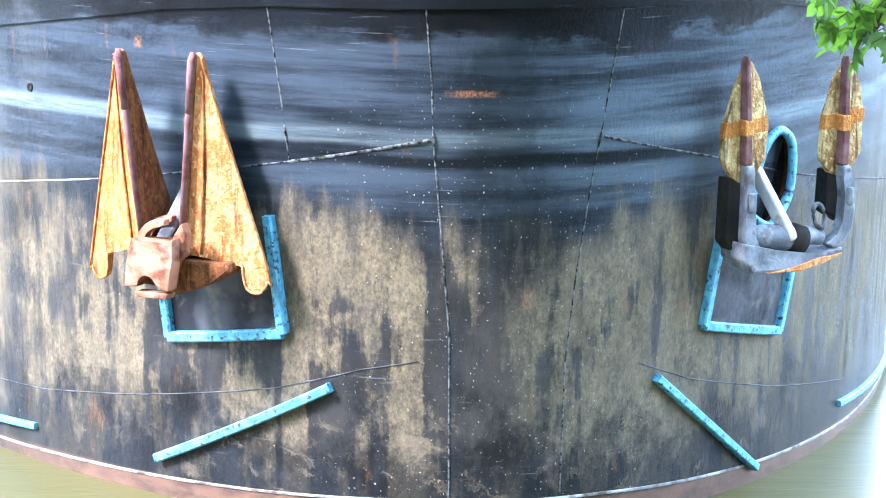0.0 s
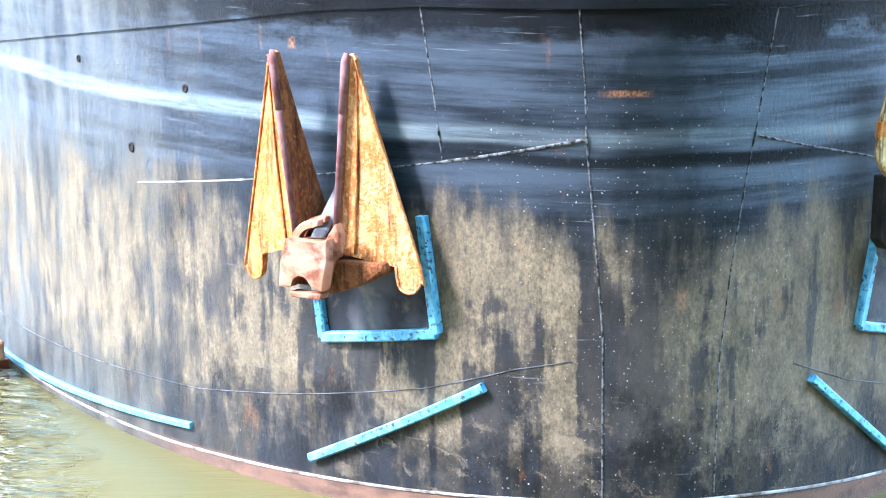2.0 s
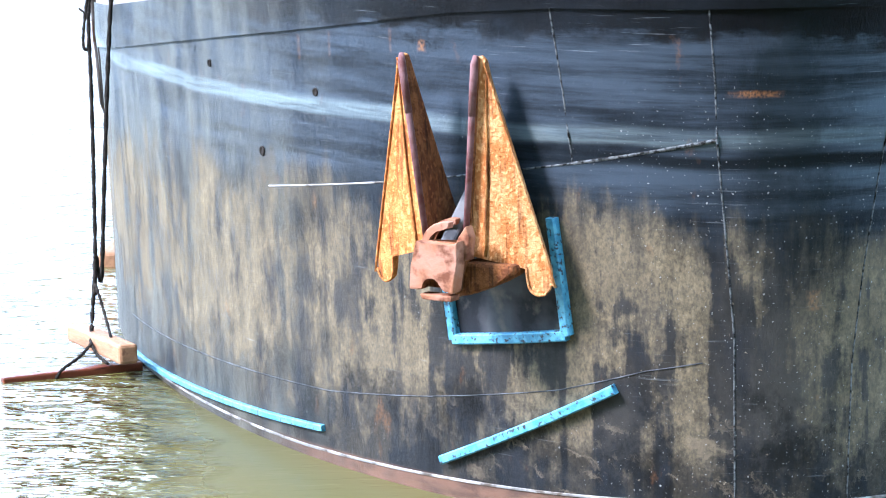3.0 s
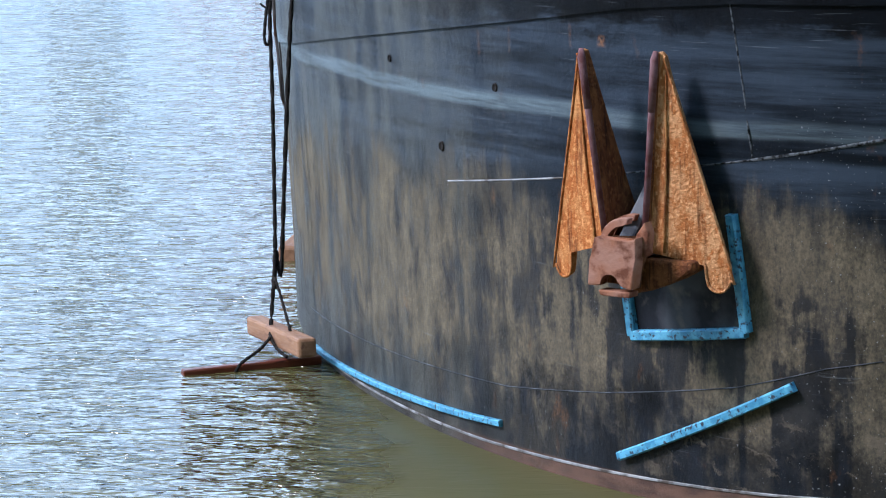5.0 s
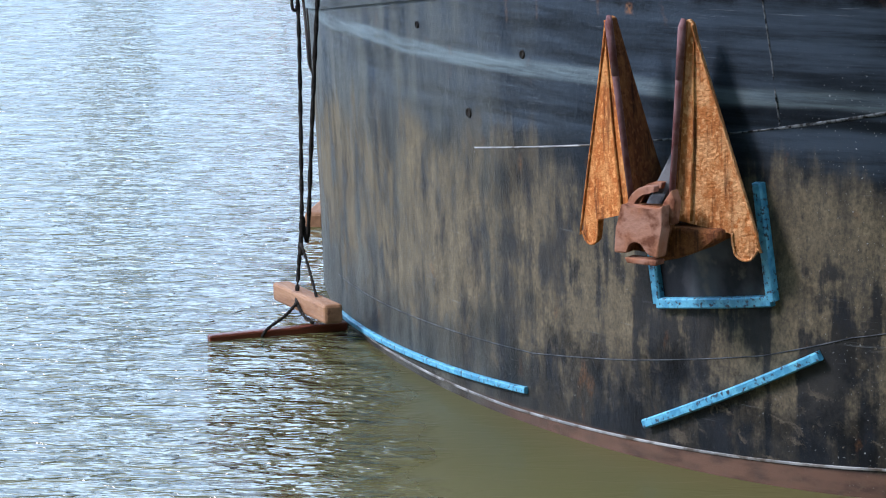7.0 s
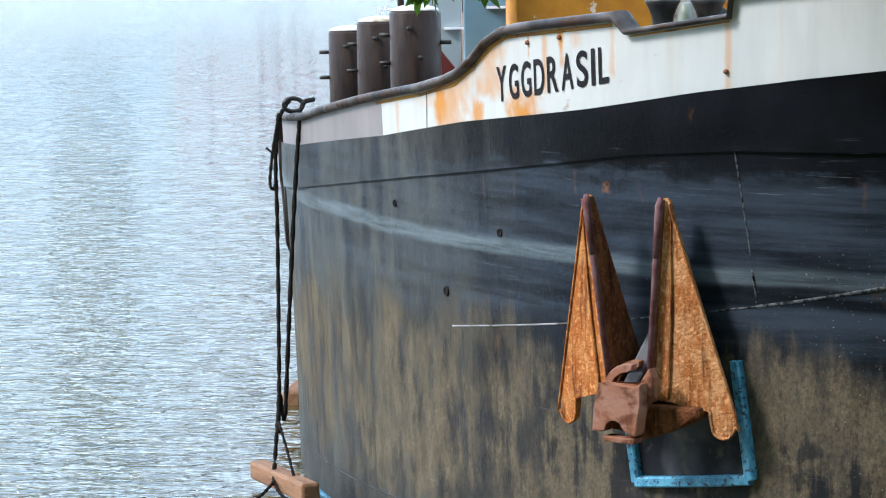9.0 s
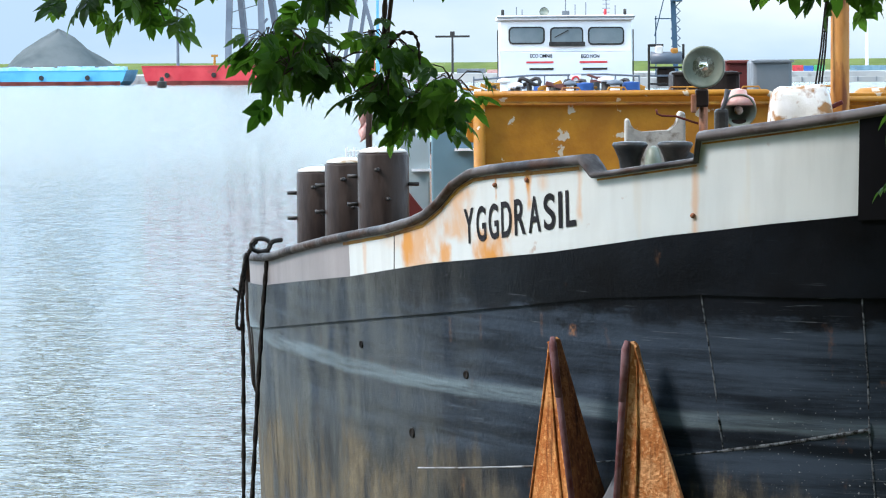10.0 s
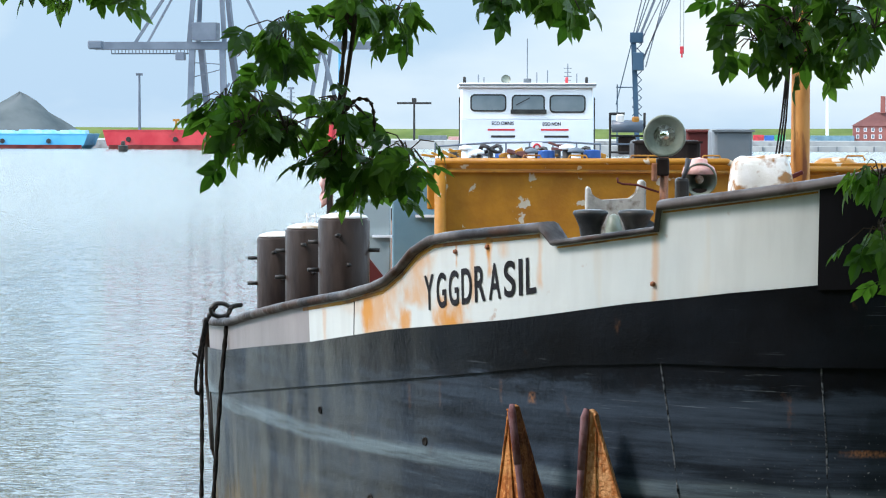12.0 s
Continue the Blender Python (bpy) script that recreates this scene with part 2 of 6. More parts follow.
    base = n.mix(n.math("MULTIPLY", stem_dark, 0.38), base, (0.004, 0.008, 0.009))
    # pinkish brown boot topping at the waterline
    boot = n.math("MULTIPLY", n.ramp(n.raw("SUBTRACT", up, n.ramp(far, 0, 6, 0.11, 0.0, False)), 0.05, 0.02), n.ramp(n.noise(4, (1, 3, 1), 0.3, 0.6, 10), 0, 1, 0.45, 1.0))
    # fades out along the left flank, leaving black for the waterline shadow
    base = n.mix(n.math("MULTIPLY", boot, n.ramp(run, 25.9, 27.2, 0.08, 1.0)), base, (0.125, 0.075, 0.055))
    rough = n.ramp(n.math("ADD", mud, scuff), 0, 1, 0.36, 0.85)
    dent = n.noise(1.3, (1, 1, 1), 0.2, 0.8, 2)
    return n.done(base, rough, n.raw("ADD", n.raw("MULTIPLY", dent, 2.2), n.raw("MULTIPLY", grit, 0.5)), 0.4, 0.012)


def band_paint(name, a, b, rust=0.0, rough=0.45):
    n = Nodes(name, rough, 0.0, "UV")
    n.b.inputs["Specular IOR Level"].default_value = 0.08 if sum(b) < 0.3 else 0.3
    up, run = n.axis(1), n.axis(0)
    col = n.mix(n.noise(1.4, (1, 1, 1), 0.3, 0.7), a, b)
    dirt = n.math("MULTIPLY", n.noise(4, (2.2, 0.3, 1), 0.45, 0.75, 7), 0.35)
    col = n.mix(dirt, col, tuple(c * 0.6 for c in b))
    if rust:
        run_off = n.math("MULTIPLY", n.noise(2.3, (1.6, 0.12, 1), 0.60, 0.70, 4, (3.3, 0, 0)), rust * 0.35)
        col = n.mix(run_off, col, (0.55, 0.40, 0.20))
        for at, half, lo, hi, deep in ((26.225, 0.075, 2.6, 3.05, 1.0), (26.360, 0.20, 2.6, 3.1, 0.7), (26.808, 0.20, 2.95, 3.4, 0.65), (26.55, 0.14, 2.85, 3.2, 0.45), (27.35, 0.03, 3.0, 3.4, 0.6), (25.62, 0.04, 2.5, 2.8, 0.4), (27.155, 0.2, 2.78, 2.94, 1.0), (26.646, 0.085, 2.74, 2.84, 0.9), (27.499, 0.03, 3.14, 3.5, 0.7),
                                       (27.617, 0.06, 3.26, 3.38, 0.5), (27.207, 0.018, 3.20, 3.27, 1.0), (27.490, 0.015, 3.24, 3.30, 1.0), (28.672, 0.03, 3.05, 3.5, 0.5), (27.904, 0.03, 3.1, 3.4, 0.5), (26.090, 0.2, 2.86, 3.0, 0.3)):
            col = n.mix(n.math("MULTIPLY", stain(n, run, up, at, half, lo, hi), deep), col, (0.56, 0.25, 0.055))
        spot = n.noise(7, (1, 1, 1), 0.68, 0.73, 6, (2, 7, 0))
        col = n.mix(n.math("MULTIPLY", spot, rust * 0.6), col, RUST)
    fine = n.noise(26, (1, 1, 1), 0.2, 0.8)
    dent = n.noise(1.5, (1, 1, 1), 0.2, 0.8, 2)
    return n.done(col, None, n.raw("ADD", n.raw("MULTIPLY", dent, 3.0), n.raw("MULTIPLY", fine, 0.1)), 0.35, 0.012)


def rusty(name, ochre, rust, dark, cut=(0.42, 0.6)):
    """Scaled and blistered rust: pale ochre crust, red-brown blotches, dark runs."""
    n = Nodes(name, 0.9)
    n.b.inputs["Specular IOR Level"].default_value = 0.1
    col = n.mix(n.noise(7, (1.5, 1.5, 0.7), *cut, detail=12, crisp=0.68), ochre, rust)
    col = n.mix(n.noise(24, (1, 1, 0.7), 0.51, 0.60, 10, (4, 4, 1), 0.65), col, rust)
    col = n.mix(n.math("MULTIPLY", n.noise(42, (1, 1, 0.8), 0.55, 0.64, 6, (7, 2, 5)), 0.7), col, tuple(min(1, c * 1.35) for c in ochre))
    col = n.mix(n.math("MULTIPLY", n.noise(13, (2.4, 2.4, 0.22), 0.52, 0.66, 10, (1, 6, 2), 0.6), 0.8), col, dark)
    return n.done(col, None, n.noise(60, (1, 1, 1), 0.25, 0.75, 8), 0.9, 0.006)


def water_surface():
    n = Nodes("harbour_water", 0.04)
    n.b.inputs["IOR"].default_value = 1.52
    col = n.mix(n.noise(0.25, (1, 1, 1), 0.3, 0.7), (0.066, 0.062, 0.021), (0.084, 0.078, 0.028))
    swell = n.noise(1.3, (0.5, 1.0, 1), 0.25, 0.75, 2, (7, 3, 0))
    chop = n.noise(3.4, (0.55, 1.15, 1), 0.25, 0.75, 3, (0, 0, 0), 0.55)
    fine = n.noise(9, (0.6, 1.1, 1), 0.25, 0.75, 2, (1, 9, 0))
    lap = n.ramp(n.noise(3.6, (0.45, 1.25, 1), 0.25, 0.75, 3, (4, 4, 0), 0.6), 0.46, 0.60)
    # the place, not the drifting sheet, holds the calm in the lee of the bow
    geo = n.t.nodes.new("ShaderNodeNewGeometry").outputs["Position"]
    sep = n.t.nodes.new("ShaderNodeSeparateXYZ")
    n.put(geo, sep.inputs[0])
    x, y = sep.outputs[0], sep.outputs[1]
    h = n.raw("ADD", n.raw("MULTIPLY", swell, n.ramp(y, 20, 48, 0.2, 0.75)), n.raw("ADD", n.raw("MULTIPLY", chop, 0.40), n.raw("MULTIPLY", fine, 0.12)))
    h = n.raw("ADD", h, n.raw("MULTIPLY", lap, 0.26))
    side = n.raw("ADD", n.raw("ADD", x, n.raw("MULTIPLY", y, 0.23)), n.ramp(n.noise(1.6, (1, 1, 1), 0.2, 0.8, 4, (5, 5, 0)), 0, 1, -0.22, 0.22, False))
    calm = n.math("MULTIPLY", n.ramp(side, 0.25, 0.95), n.ramp(y, 23.0, 19.5))
    h = n.raw("MULTIPLY", h, n.ramp(calm, 0, 1, 1.0, 0.02, False))
    n.put(n.ramp(calm, 0, 1, 0.5, 0.25, False), n.b.inputs["Specular IOR Level"])
    return n.done(col, n.raw("ADD", n.ramp(y, 30, 160, 0.03, 0.2), n.raw("MULTIPLY", calm, 0.28)), h, 1.0, 0.12)


M_HULL = hull_paint("hull_paint")
M_STRAKE = hull_paint("strake_paint", 0.5)
M_WHITE = band_paint("bulwark_white", (0.50, 0.555, 0.555), (0.58, 0.61, 0.59), 0.85)
M_GREY = band_paint("bulwark_grey", (0.20, 0.19, 0.19), (0.27, 0.25, 0.25))
M_BLACK = band_paint("bulwark_black", (0.004, 0.004, 0.005), (0.009, 0.009, 0.011))
M_CAP = plain("cap_rail_paint", (0.028, 0.025, 0.026), (0.105, 0.095, 0.093), 2.6, 0.5, wear=(0.05, 0.028, 0.02), wear_at=(0.52, 0.62), strength=0.5)
M_LETTER = plain("letter_paint", (0.012, 0.012, 0.014), (0.02, 0.02, 0.024), 9)
M_BLUE = plain("blue_paint", (0.035, 0.22, 0.37), (0.09, 0.36, 0.52), 22, 0.5, wear=(0.02, 0.03, 0.045), wear_at=(0.56, 0.64))
M_WELD = plain("weld_bead", (0.004, 0.005, 0.006), (0.11, 0.125, 0.135), 34, 0.6, strength=0.6)
M_WELD_DARK = plain("weld_bead_dark", (0.02, 0.025, 0.03), (0.07, 0.08, 0.09), 7, 0.6, strength=0.6)
M_WELD_WHITE = plain("boot_line", (0.16, 0.17, 0.175), (0.30, 0.31, 0.31), 5, 0.6, wear=(0.06, 0.05, 0.04), wear_at=(0.48, 0.62))
M_FLUKE = rusty("fluke_rust", (0.52, 0.275, 0.125), (0.36, 0.13, 0.04), (0.10, 0.036, 0.015), (0.42, 0.58))
M_FLUKE_RED = rusty("red_fluke_rust", (0.50, 0.235, 0.085), (0.37, 0.12, 0.032), (0.11, 0.036, 0.015), (0.40, 0.57))
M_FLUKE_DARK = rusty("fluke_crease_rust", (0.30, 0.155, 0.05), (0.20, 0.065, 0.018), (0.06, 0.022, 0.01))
M_RUST_BAND = rusty("orange_rust", (0.42, 0.20, 0.06), (0.36, 0.13, 0.03), (0.16, 0.06, 0.025))
M_PALE_IRON = plain("pale_iron", (0.36, 0.39, 0.42), (0.48, 0.50, 0.52), 10, 0.5, wear=(0.3, 0.15, 0.07), wear_at=(0.6, 0.7))
M_CROWN = plain("crown_rust", (0.30, 0.16, 0.115), (0.26, 0.11, 0.06), 6, 0.75, wear=(0.12, 0.045, 0.025), wear_at=(0.50, 0.62), strength=0.6)
# rust toned down to carry the shade on webs and crown flanks
M_SHADED_RUST = rusty("shaded_rust", (0.20, 0.08, 0.03), (0.11, 0.04, 0.018), (0.03, 0.014, 0.01))
M_FLUKE_TIP = plain("fluke_tip_paint", (0.17, 0.095, 0.10), (0.11, 0.045, 0.045), 14, 0.6)
M_LEAF_FLUKE = rusty("leaf_fluke_rust", (0.52, 0.41, 0.21), (0.27, 0.15, 0.06), (0.045, 0.03, 0.024), (0.42, 0.58))
M_ANCHOR_IRON = plain("anchor_iron", (0.06, 0.075, 0.095), (0.16, 0.185, 0.22), 8, 0.5, wear=(0.05, 0.05, 0.055), wear_at=(0.56, 0.66), strength=0.4)
M_IRON = plain("cast_iron", (0.030, 0.036, 0.045), (0.11, 0.118, 0.13), 9, 0.55, wear=(0.20, 0.09, 0.04), wear_at=(0.62, 0.7))
M_BLACK_IRON = plain("black_iron", (0.012, 0.012, 0.012), (0.035, 0.033, 0.03), 8, 0.45)
M_BLACK_IRON.node_tree.nodes["Principled BSDF"].inputs["Specular IOR Level"].default_value = 0.35
M_BORE = plain("pipe_bore", (0.01, 0.01, 0.01), (0.02, 0.018, 0.016), 5, 0.8)
M_ROPE = plain("tarred_rope", (0.012, 0.011, 0.010), (0.03, 0.027, 0.024), 40, 0.95, strength=0.8)
M_LOG = plain("bare_timber", (0.19, 0.09, 0.042), (0.27, 0.14, 0.07), 5, 0.75, wear=(0.16, 0.07, 0.035), stretch=(0.4, 3, 3))
M_WET_LOG = plain("wet_timber", (0.085, 0.022, 0.012), (0.14, 0.04, 0.02), 5, 0.4, wear=(0.03, 0.01, 0.008), stretch=(0.4, 3, 3))
M_POST = plain("bollard_brown", (0.014, 0.009, 0.008), (0.042, 0.030, 0.025), 3, 0.42, wear=(0.03, 0.02, 0.016), stretch=(2, 2, 0.5))
M_POST_CAP = plain("bollard_cap", (0.62, 0.60, 0.56), (0.75, 0.74, 0.72), 4, 0.6, wear=(0.35, 0.25, 0.15))
M_YELLOW = plain("coaming_yellow", (0.34, 0.135, 0.005), (0.43, 0.185, 0.008), 5.0, 0.55, wear=(0.52, 0.47, 0.38), wear_at=(0.63, 0.65))
M_YELLOW_RUST = plain("yellow_rust", (0.5, 0.24, 0.02), (0.32, 0.12, 0.02), 3, 0.6, wear=DARK_RUST)
M_TEAL = plain("teal_plate", (0.10, 0.20, 0.26), (0.15, 0.27, 0.33), 1.2, 0.5, wear=(0.14, 0.09, 0.06), wear_at=(0.66, 0.74))
M_PALE = plain("pale_plate", (0.26, 0.32, 0.34), (0.34, 0.40, 0.41), 1.0, 0.5)
M_SADDLE = plain("saddle_paint", (0.30, 0.30, 0.28), (0.48, 0.47, 0.43), 7, 0.6, wear=(0.16, 0.13, 0.10), wear_at=(0.52, 0.64))
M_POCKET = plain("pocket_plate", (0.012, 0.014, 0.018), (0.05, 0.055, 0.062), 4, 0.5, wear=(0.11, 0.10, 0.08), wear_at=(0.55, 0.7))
M_MAST = plain("mast_timber", (0.40, 0.14, 0.02), (0.58, 0.27, 0.07), 3, 0.7, wear=(0.22, 0.07, 0.02), wear_at=(0.54, 0.66), stretch=(3, 3, 0.7))
M_COVER = plain("windlass_cover", (0.70, 0.68, 0.62), (0.80, 0.79, 0.76), 6, 0.6, wear=(0.34, 0.17, 0.06), wear_at=(0.48, 0.58))
M_LAMP = plain("lamp_shell", (0.16, 0.19, 0.15), (0.24, 0.27, 0.22), 9, 0.4)
M_REFLECT = plain("lamp_reflector", (0.75, 0.72, 0.6), (0.85, 0.82, 0.74), 9, 0.12, 1.0)
M_PINK = plain("faded_red", (0.55, 0.25, 0.22), (0.68, 0.42, 0.38), 9)
M_CABIN = plain("cabin_white", (0.74, 0.76, 0.79), (0.82, 0.83, 0.85), 0.8, 0.4)
M_CABIN_LOW = plain("cabin_lower_white", (0.62, 0.67, 0.76), (0.68, 0.73, 0.81), 0.8, 0.4)
M_GLASS = plain("window_glass", (0.14, 0.18, 0.20), (0.19, 0.23, 0.25), 1, 0.08)
M_RED = plain("red_paint", (0.50, 0.02, 0.035), (0.60, 0.05, 0.06), 0.2, 0.5, wear=(0.25, 0.03, 0.03), wear_at=(0.6, 0.7))
M_DARKRED = plain("dark_red_paint", (0.10, 0.02, 0.018), (0.16, 0.04, 0.035), 0.6, 0.5)
M_BARGE_BLUE = plain("barge_blue", (0.03, 0.30, 0.58), (0.08, 0.42, 0.70), 0.15, 0.5)
M_PEBBLE_BLUE = plain("cover_blue", (0.20, 0.50, 0.75), (0.38, 0.62, 0.80), 0.8, 0.6)
M_STEELGREY = plain("crane_grey", (0.09, 0.115, 0.15), (0.13, 0.16, 0.20), 0.2, 0.5)
M_CRANE_BLUE = plain("crane_blue", (0.025, 0.06, 0.10), (0.045, 0.09, 0.14), 0.3, 0.5)
M_SKYBLUE = plain("mast_blue", (0.10, 0.42, 0.75), (0.16, 0.50, 0.80), 0.3, 0.5)
M_GREYBOX = plain("grey_box", (0.13, 0.15, 0.165), (0.18, 0.20, 0.215), 1.1, 0.6)
M_GRASS = plain("dike_grass", (0.075, 0.115, 0.025), (0.12, 0.16, 0.04), 0.08, 0.95)
M_STONE = plain("quay_concrete", (0.30, 0.31, 0.31), (0.42, 0.42, 0.41), 0.15, 0.85, wear=(0.16, 0.16, 0.16), wear_at=(0.55, 0.68))
M_HEAP = plain("gravel", (0.075, 0.095, 0.10), (0.12, 0.14, 0.145), 0.12, 0.95)
M_BRICK = plain("brick_wall_red", (0.26, 0.085, 0.07), (0.33, 0.12, 0.10), 0.3, 0.85)
M_ROOF = plain("roof_brown", (0.14, 0.06, 0.055), (0.19, 0.085, 0.075), 0.3, 0.85)
M_GREEN = plain("container_green", (0.03, 0.30, 0.10), (0.05, 0.38, 0.14), 0.3)
M_DEEPBLUE = plain("container_blue", (0.02, 0.09, 0.32), (0.03, 0.13, 0.40), 0.3)
M_DECK = plain("deck_plate", (0.16, 0.09, 0.06), (0.22, 0.13, 0.09), 1.2, 0.7)
M_BANK = plain("bank_soil", (0.07, 0.09, 0.03), (0.14, 0.13, 0.07), 0.8, 0.95, strength=0.6)
M_BARK = plain("bark", (0.07, 0.05, 0.035), (0.13, 0.095, 0.065), 9, 0.9, strength=0.8, stretch=(2, 2, 0.5))
M_TWIG = plain("twig_bark", (0.05, 0.035, 0.025), (0.10, 0.07, 0.05), 30, 0.85)


def leaf_surface():
    n = Nodes("leaf_green", 0.5)
    n.b.inputs["Specular IOR Level"].default_value = 0.2
    col = n.mix(n.random(), (0.010, 0.036, 0.005), (0.060, 0.145, 0.016))
    col = n.mix(n.noise(18, (1, 1, 1), 0.35, 0.7), col, (0.018, 0.05, 0.012))
    m = n.done(col, None, n.noise(60, (1, 1, 1), 0.3, 0.7), 0.3, 0.002)
    tr, ad = n.t.nodes.new("ShaderNodeBsdfTranslucent"), n.t.nodes.new("ShaderNodeMixShader")
    n.put(n.mix(n.random(), (0.06, 0.18, 0.012), (0.17, 0.36, 0.03)), tr.inputs["Color"])
    n.put(0.4, ad.inputs["Fac"])
    n.t.links.new(n.b.outputs[0], ad.inputs[1])
    n.t.links.new(tr.outputs[0], ad.inputs[2])
    n.t.links.new(ad.outputs[0], n.t.nodes["Material Output"].inputs["Surface"])
    return m


M_LEAF = leaf_surface()
M_WATER = water_surface()


# ---- mesh helpers ----
def part(name, bm, material, parent=None, label="", smooth=False):
    """Links a bmesh as one mesh object, under a thing or a part."""
    me = bpy.data.meshes.new(name)
    bmesh.ops.recalc_face_normals(bm, faces=bm.faces)
    for f in bm.faces:
        f.smooth = smooth
    bm.to_mesh(me)
    bm.free()
    me.materials.append(material)
    ob = new(name, me)
    if parent is not None:
        ob.parent = parent
    return tagged(ob, label)


def box(x, y, z, sx, sy, sz, bevel=0.0, bm=None, turn=None):
    """A box about a centre, with bevelled edges."""
    b = bmesh.new() if bm is None else bm
    m = Matrix.Translation((x, y, z)) @ (turn if turn else Matrix()) @ Matrix.Diagonal((sx, sy, sz, 1))
    vs = bmesh.ops.create_cube(b, size=1, matrix=m)["verts"]
    if bevel:
        es = list({e for v in vs for e in v.link_edges})
        bmesh.ops.bevel(b, geom=es, offset=bevel, segments=2, affect="EDGES", profile=0.5)
    return b


def tube(points, r, sides=10, bm=None, taper=None, closed=False):
    """A round bar along points; r is one radius, or taper gives one for each point."""
    b = bmesh.new() if bm is None else bm
    pts = [Vector(p) for p in points]
    rings = []
    k = len(pts)
    for i, p in enumerate(pts):
        d = (pts[(i + 1) % k] - pts[i - 1]) if closed else (pts[min(i + 1, k - 1)] - pts[max(i - 1, 0)])
        d.normalize()
        u = d.cross(Vector((0, 0, 1)) if abs(d.z) < 0.93 else Vector((0, 1, 0))).normalized()
        w = d.cross(u)
        rr = float(taper[i] if taper else r)
        rings.append([b.verts.new(p + rr * (math.cos(t) * u + math.sin(t) * w)) for t in (2 * math.pi * j / sides for j in range(sides))])
    for i in range(k if closed else k - 1):
        r0, r1 = rings[i], rings[(i + 1) % k]
        if closed and i == k - 1:
            o = min(range(sides), key=lambda s: (r1[s].co - r0[0].co).length)
            r1 = r1[o:] + r1[:o]
        for j in range(sides):
            b.faces.new((r0[j], r0[(j + 1) % sides], r1[(j + 1) % sides], r1[j]))
    if not closed:
        b.faces.new(rings[0])
        b.faces.new(rings[-1])
    return b


def lathe(profile, x=0.0, y=0.0, z=0.0, sides=28, bm=None, turn=None):
    """A turned form from (radius, height) pairs."""
    b = bmesh.new() if bm is None else bm
    m = Matrix.Translation((x, y, z)) @ (turn if turn else Matrix())
    rings = [[b.verts.new(m @ Vector((r * math.cos(2 * math.pi * j / sides), r * math.sin(2 * math.pi * j / sides), h))) for j in range(sides)] for r, h in profile]
    for r0, r1 in zip(rings, rings[1:]):
        for j in range(sides):
            b.faces.new((r0[j], r0[(j + 1) % sides], r1[(j + 1) % sides], r1[j]))
    for ring in (rings[0], rings[-1]):
        if (ring[0].co - ring[sides // 2].co).length > 1e-4:
            b.faces.new(ring)
    return b


def plate(outline, thick, bm=None, m=None, bevel=0.0):
    """A flat plate: outline in x and z, thickness along y."""
    b = bmesh.new() if bm is None else bm
    m = m if m else Matrix()
    f = [b.verts.new(m @ Vector((x, -thick / 2, z))) for x, z in outline]
    k = [b.verts.new(m @ Vector((x, thick / 2, z))) for x, z in outline]
    b.faces.new(f)
    b.faces.new(k[::-1])
    n = len(f)
    for i in range(n):
        b.faces.new((f[i], k[i], k[(i + 1) % n], f[(i + 1) % n]))
    if bevel:
        bmesh.ops.bevel(b, geom=[e for e in b.edges], offset=bevel, segments=2, affect="EDGES", profile=0.5)
    return b


def smooth_path(points, steps=8):
    """Catmull-Rom through the points."""
    p = [Vector(v) for v in points]
    p = [2 * p[0] - p[1]] + p + [2 * p[-1] - p[-2]]
    out = []
    for i in range(1, len(p) - 2):
        for k in range(steps):
            t = k / steps
            out.append(0.5 * (2 * p[i] + (p[i + 1] - p[i - 1]) * t + (2 * p[i - 1] - 5 * p[i] + 4 * p[i + 1] - p[i + 2]) * t * t + (3 * p[i] - p[i - 1] - 3 * p[i + 1] + p[i + 2]) * t ** 3))
    return out + [p[-2]]


def thing(name, m, label, category, group=""):
    ob = new(name)
    ob.matrix_world = m
    ob.empty_display_size = 0.2
    return tagged(ob, label, category, group)


# ---- water, banks ----
def flat_sheet(x0, x1, y0, y1, z):
    b = bmesh.new()
    b.faces.new([b.verts.new(p) for p in ((x0, y0, z), (x1, y0, z), (x1, y1, z), (x0, y1, z))])
    return b


water = part("water", flat_sheet(-2600, 2600, 4.2, 4200, 0), M_WATER)
tagged(water, "rippled olive-green harbour water under a pale sky", "water", kind="structure")


def near_bank():
    b = bmesh.new()
    prof = [(-60, 2.3), (2.0, 2.3), (3.6, 2.2), (4.3, 1.9), (4.4, -1.2)]
    rows = [[b.verts.new((x, y, z)) for y, z in prof] for x in (-70, -30, -10, 0, 10, 30, 70)]
    for r0, r1 in zip(rows, rows[1:]):
        for i in range(len(prof) - 1):
            b.faces.new((r0[i], r0[i + 1], r1[i + 1], r1[i]))
    return tagged(part("ground", b, M_BANK), "grassy bank edge above the harbour water", "ground", kind="structure")


near_bank()


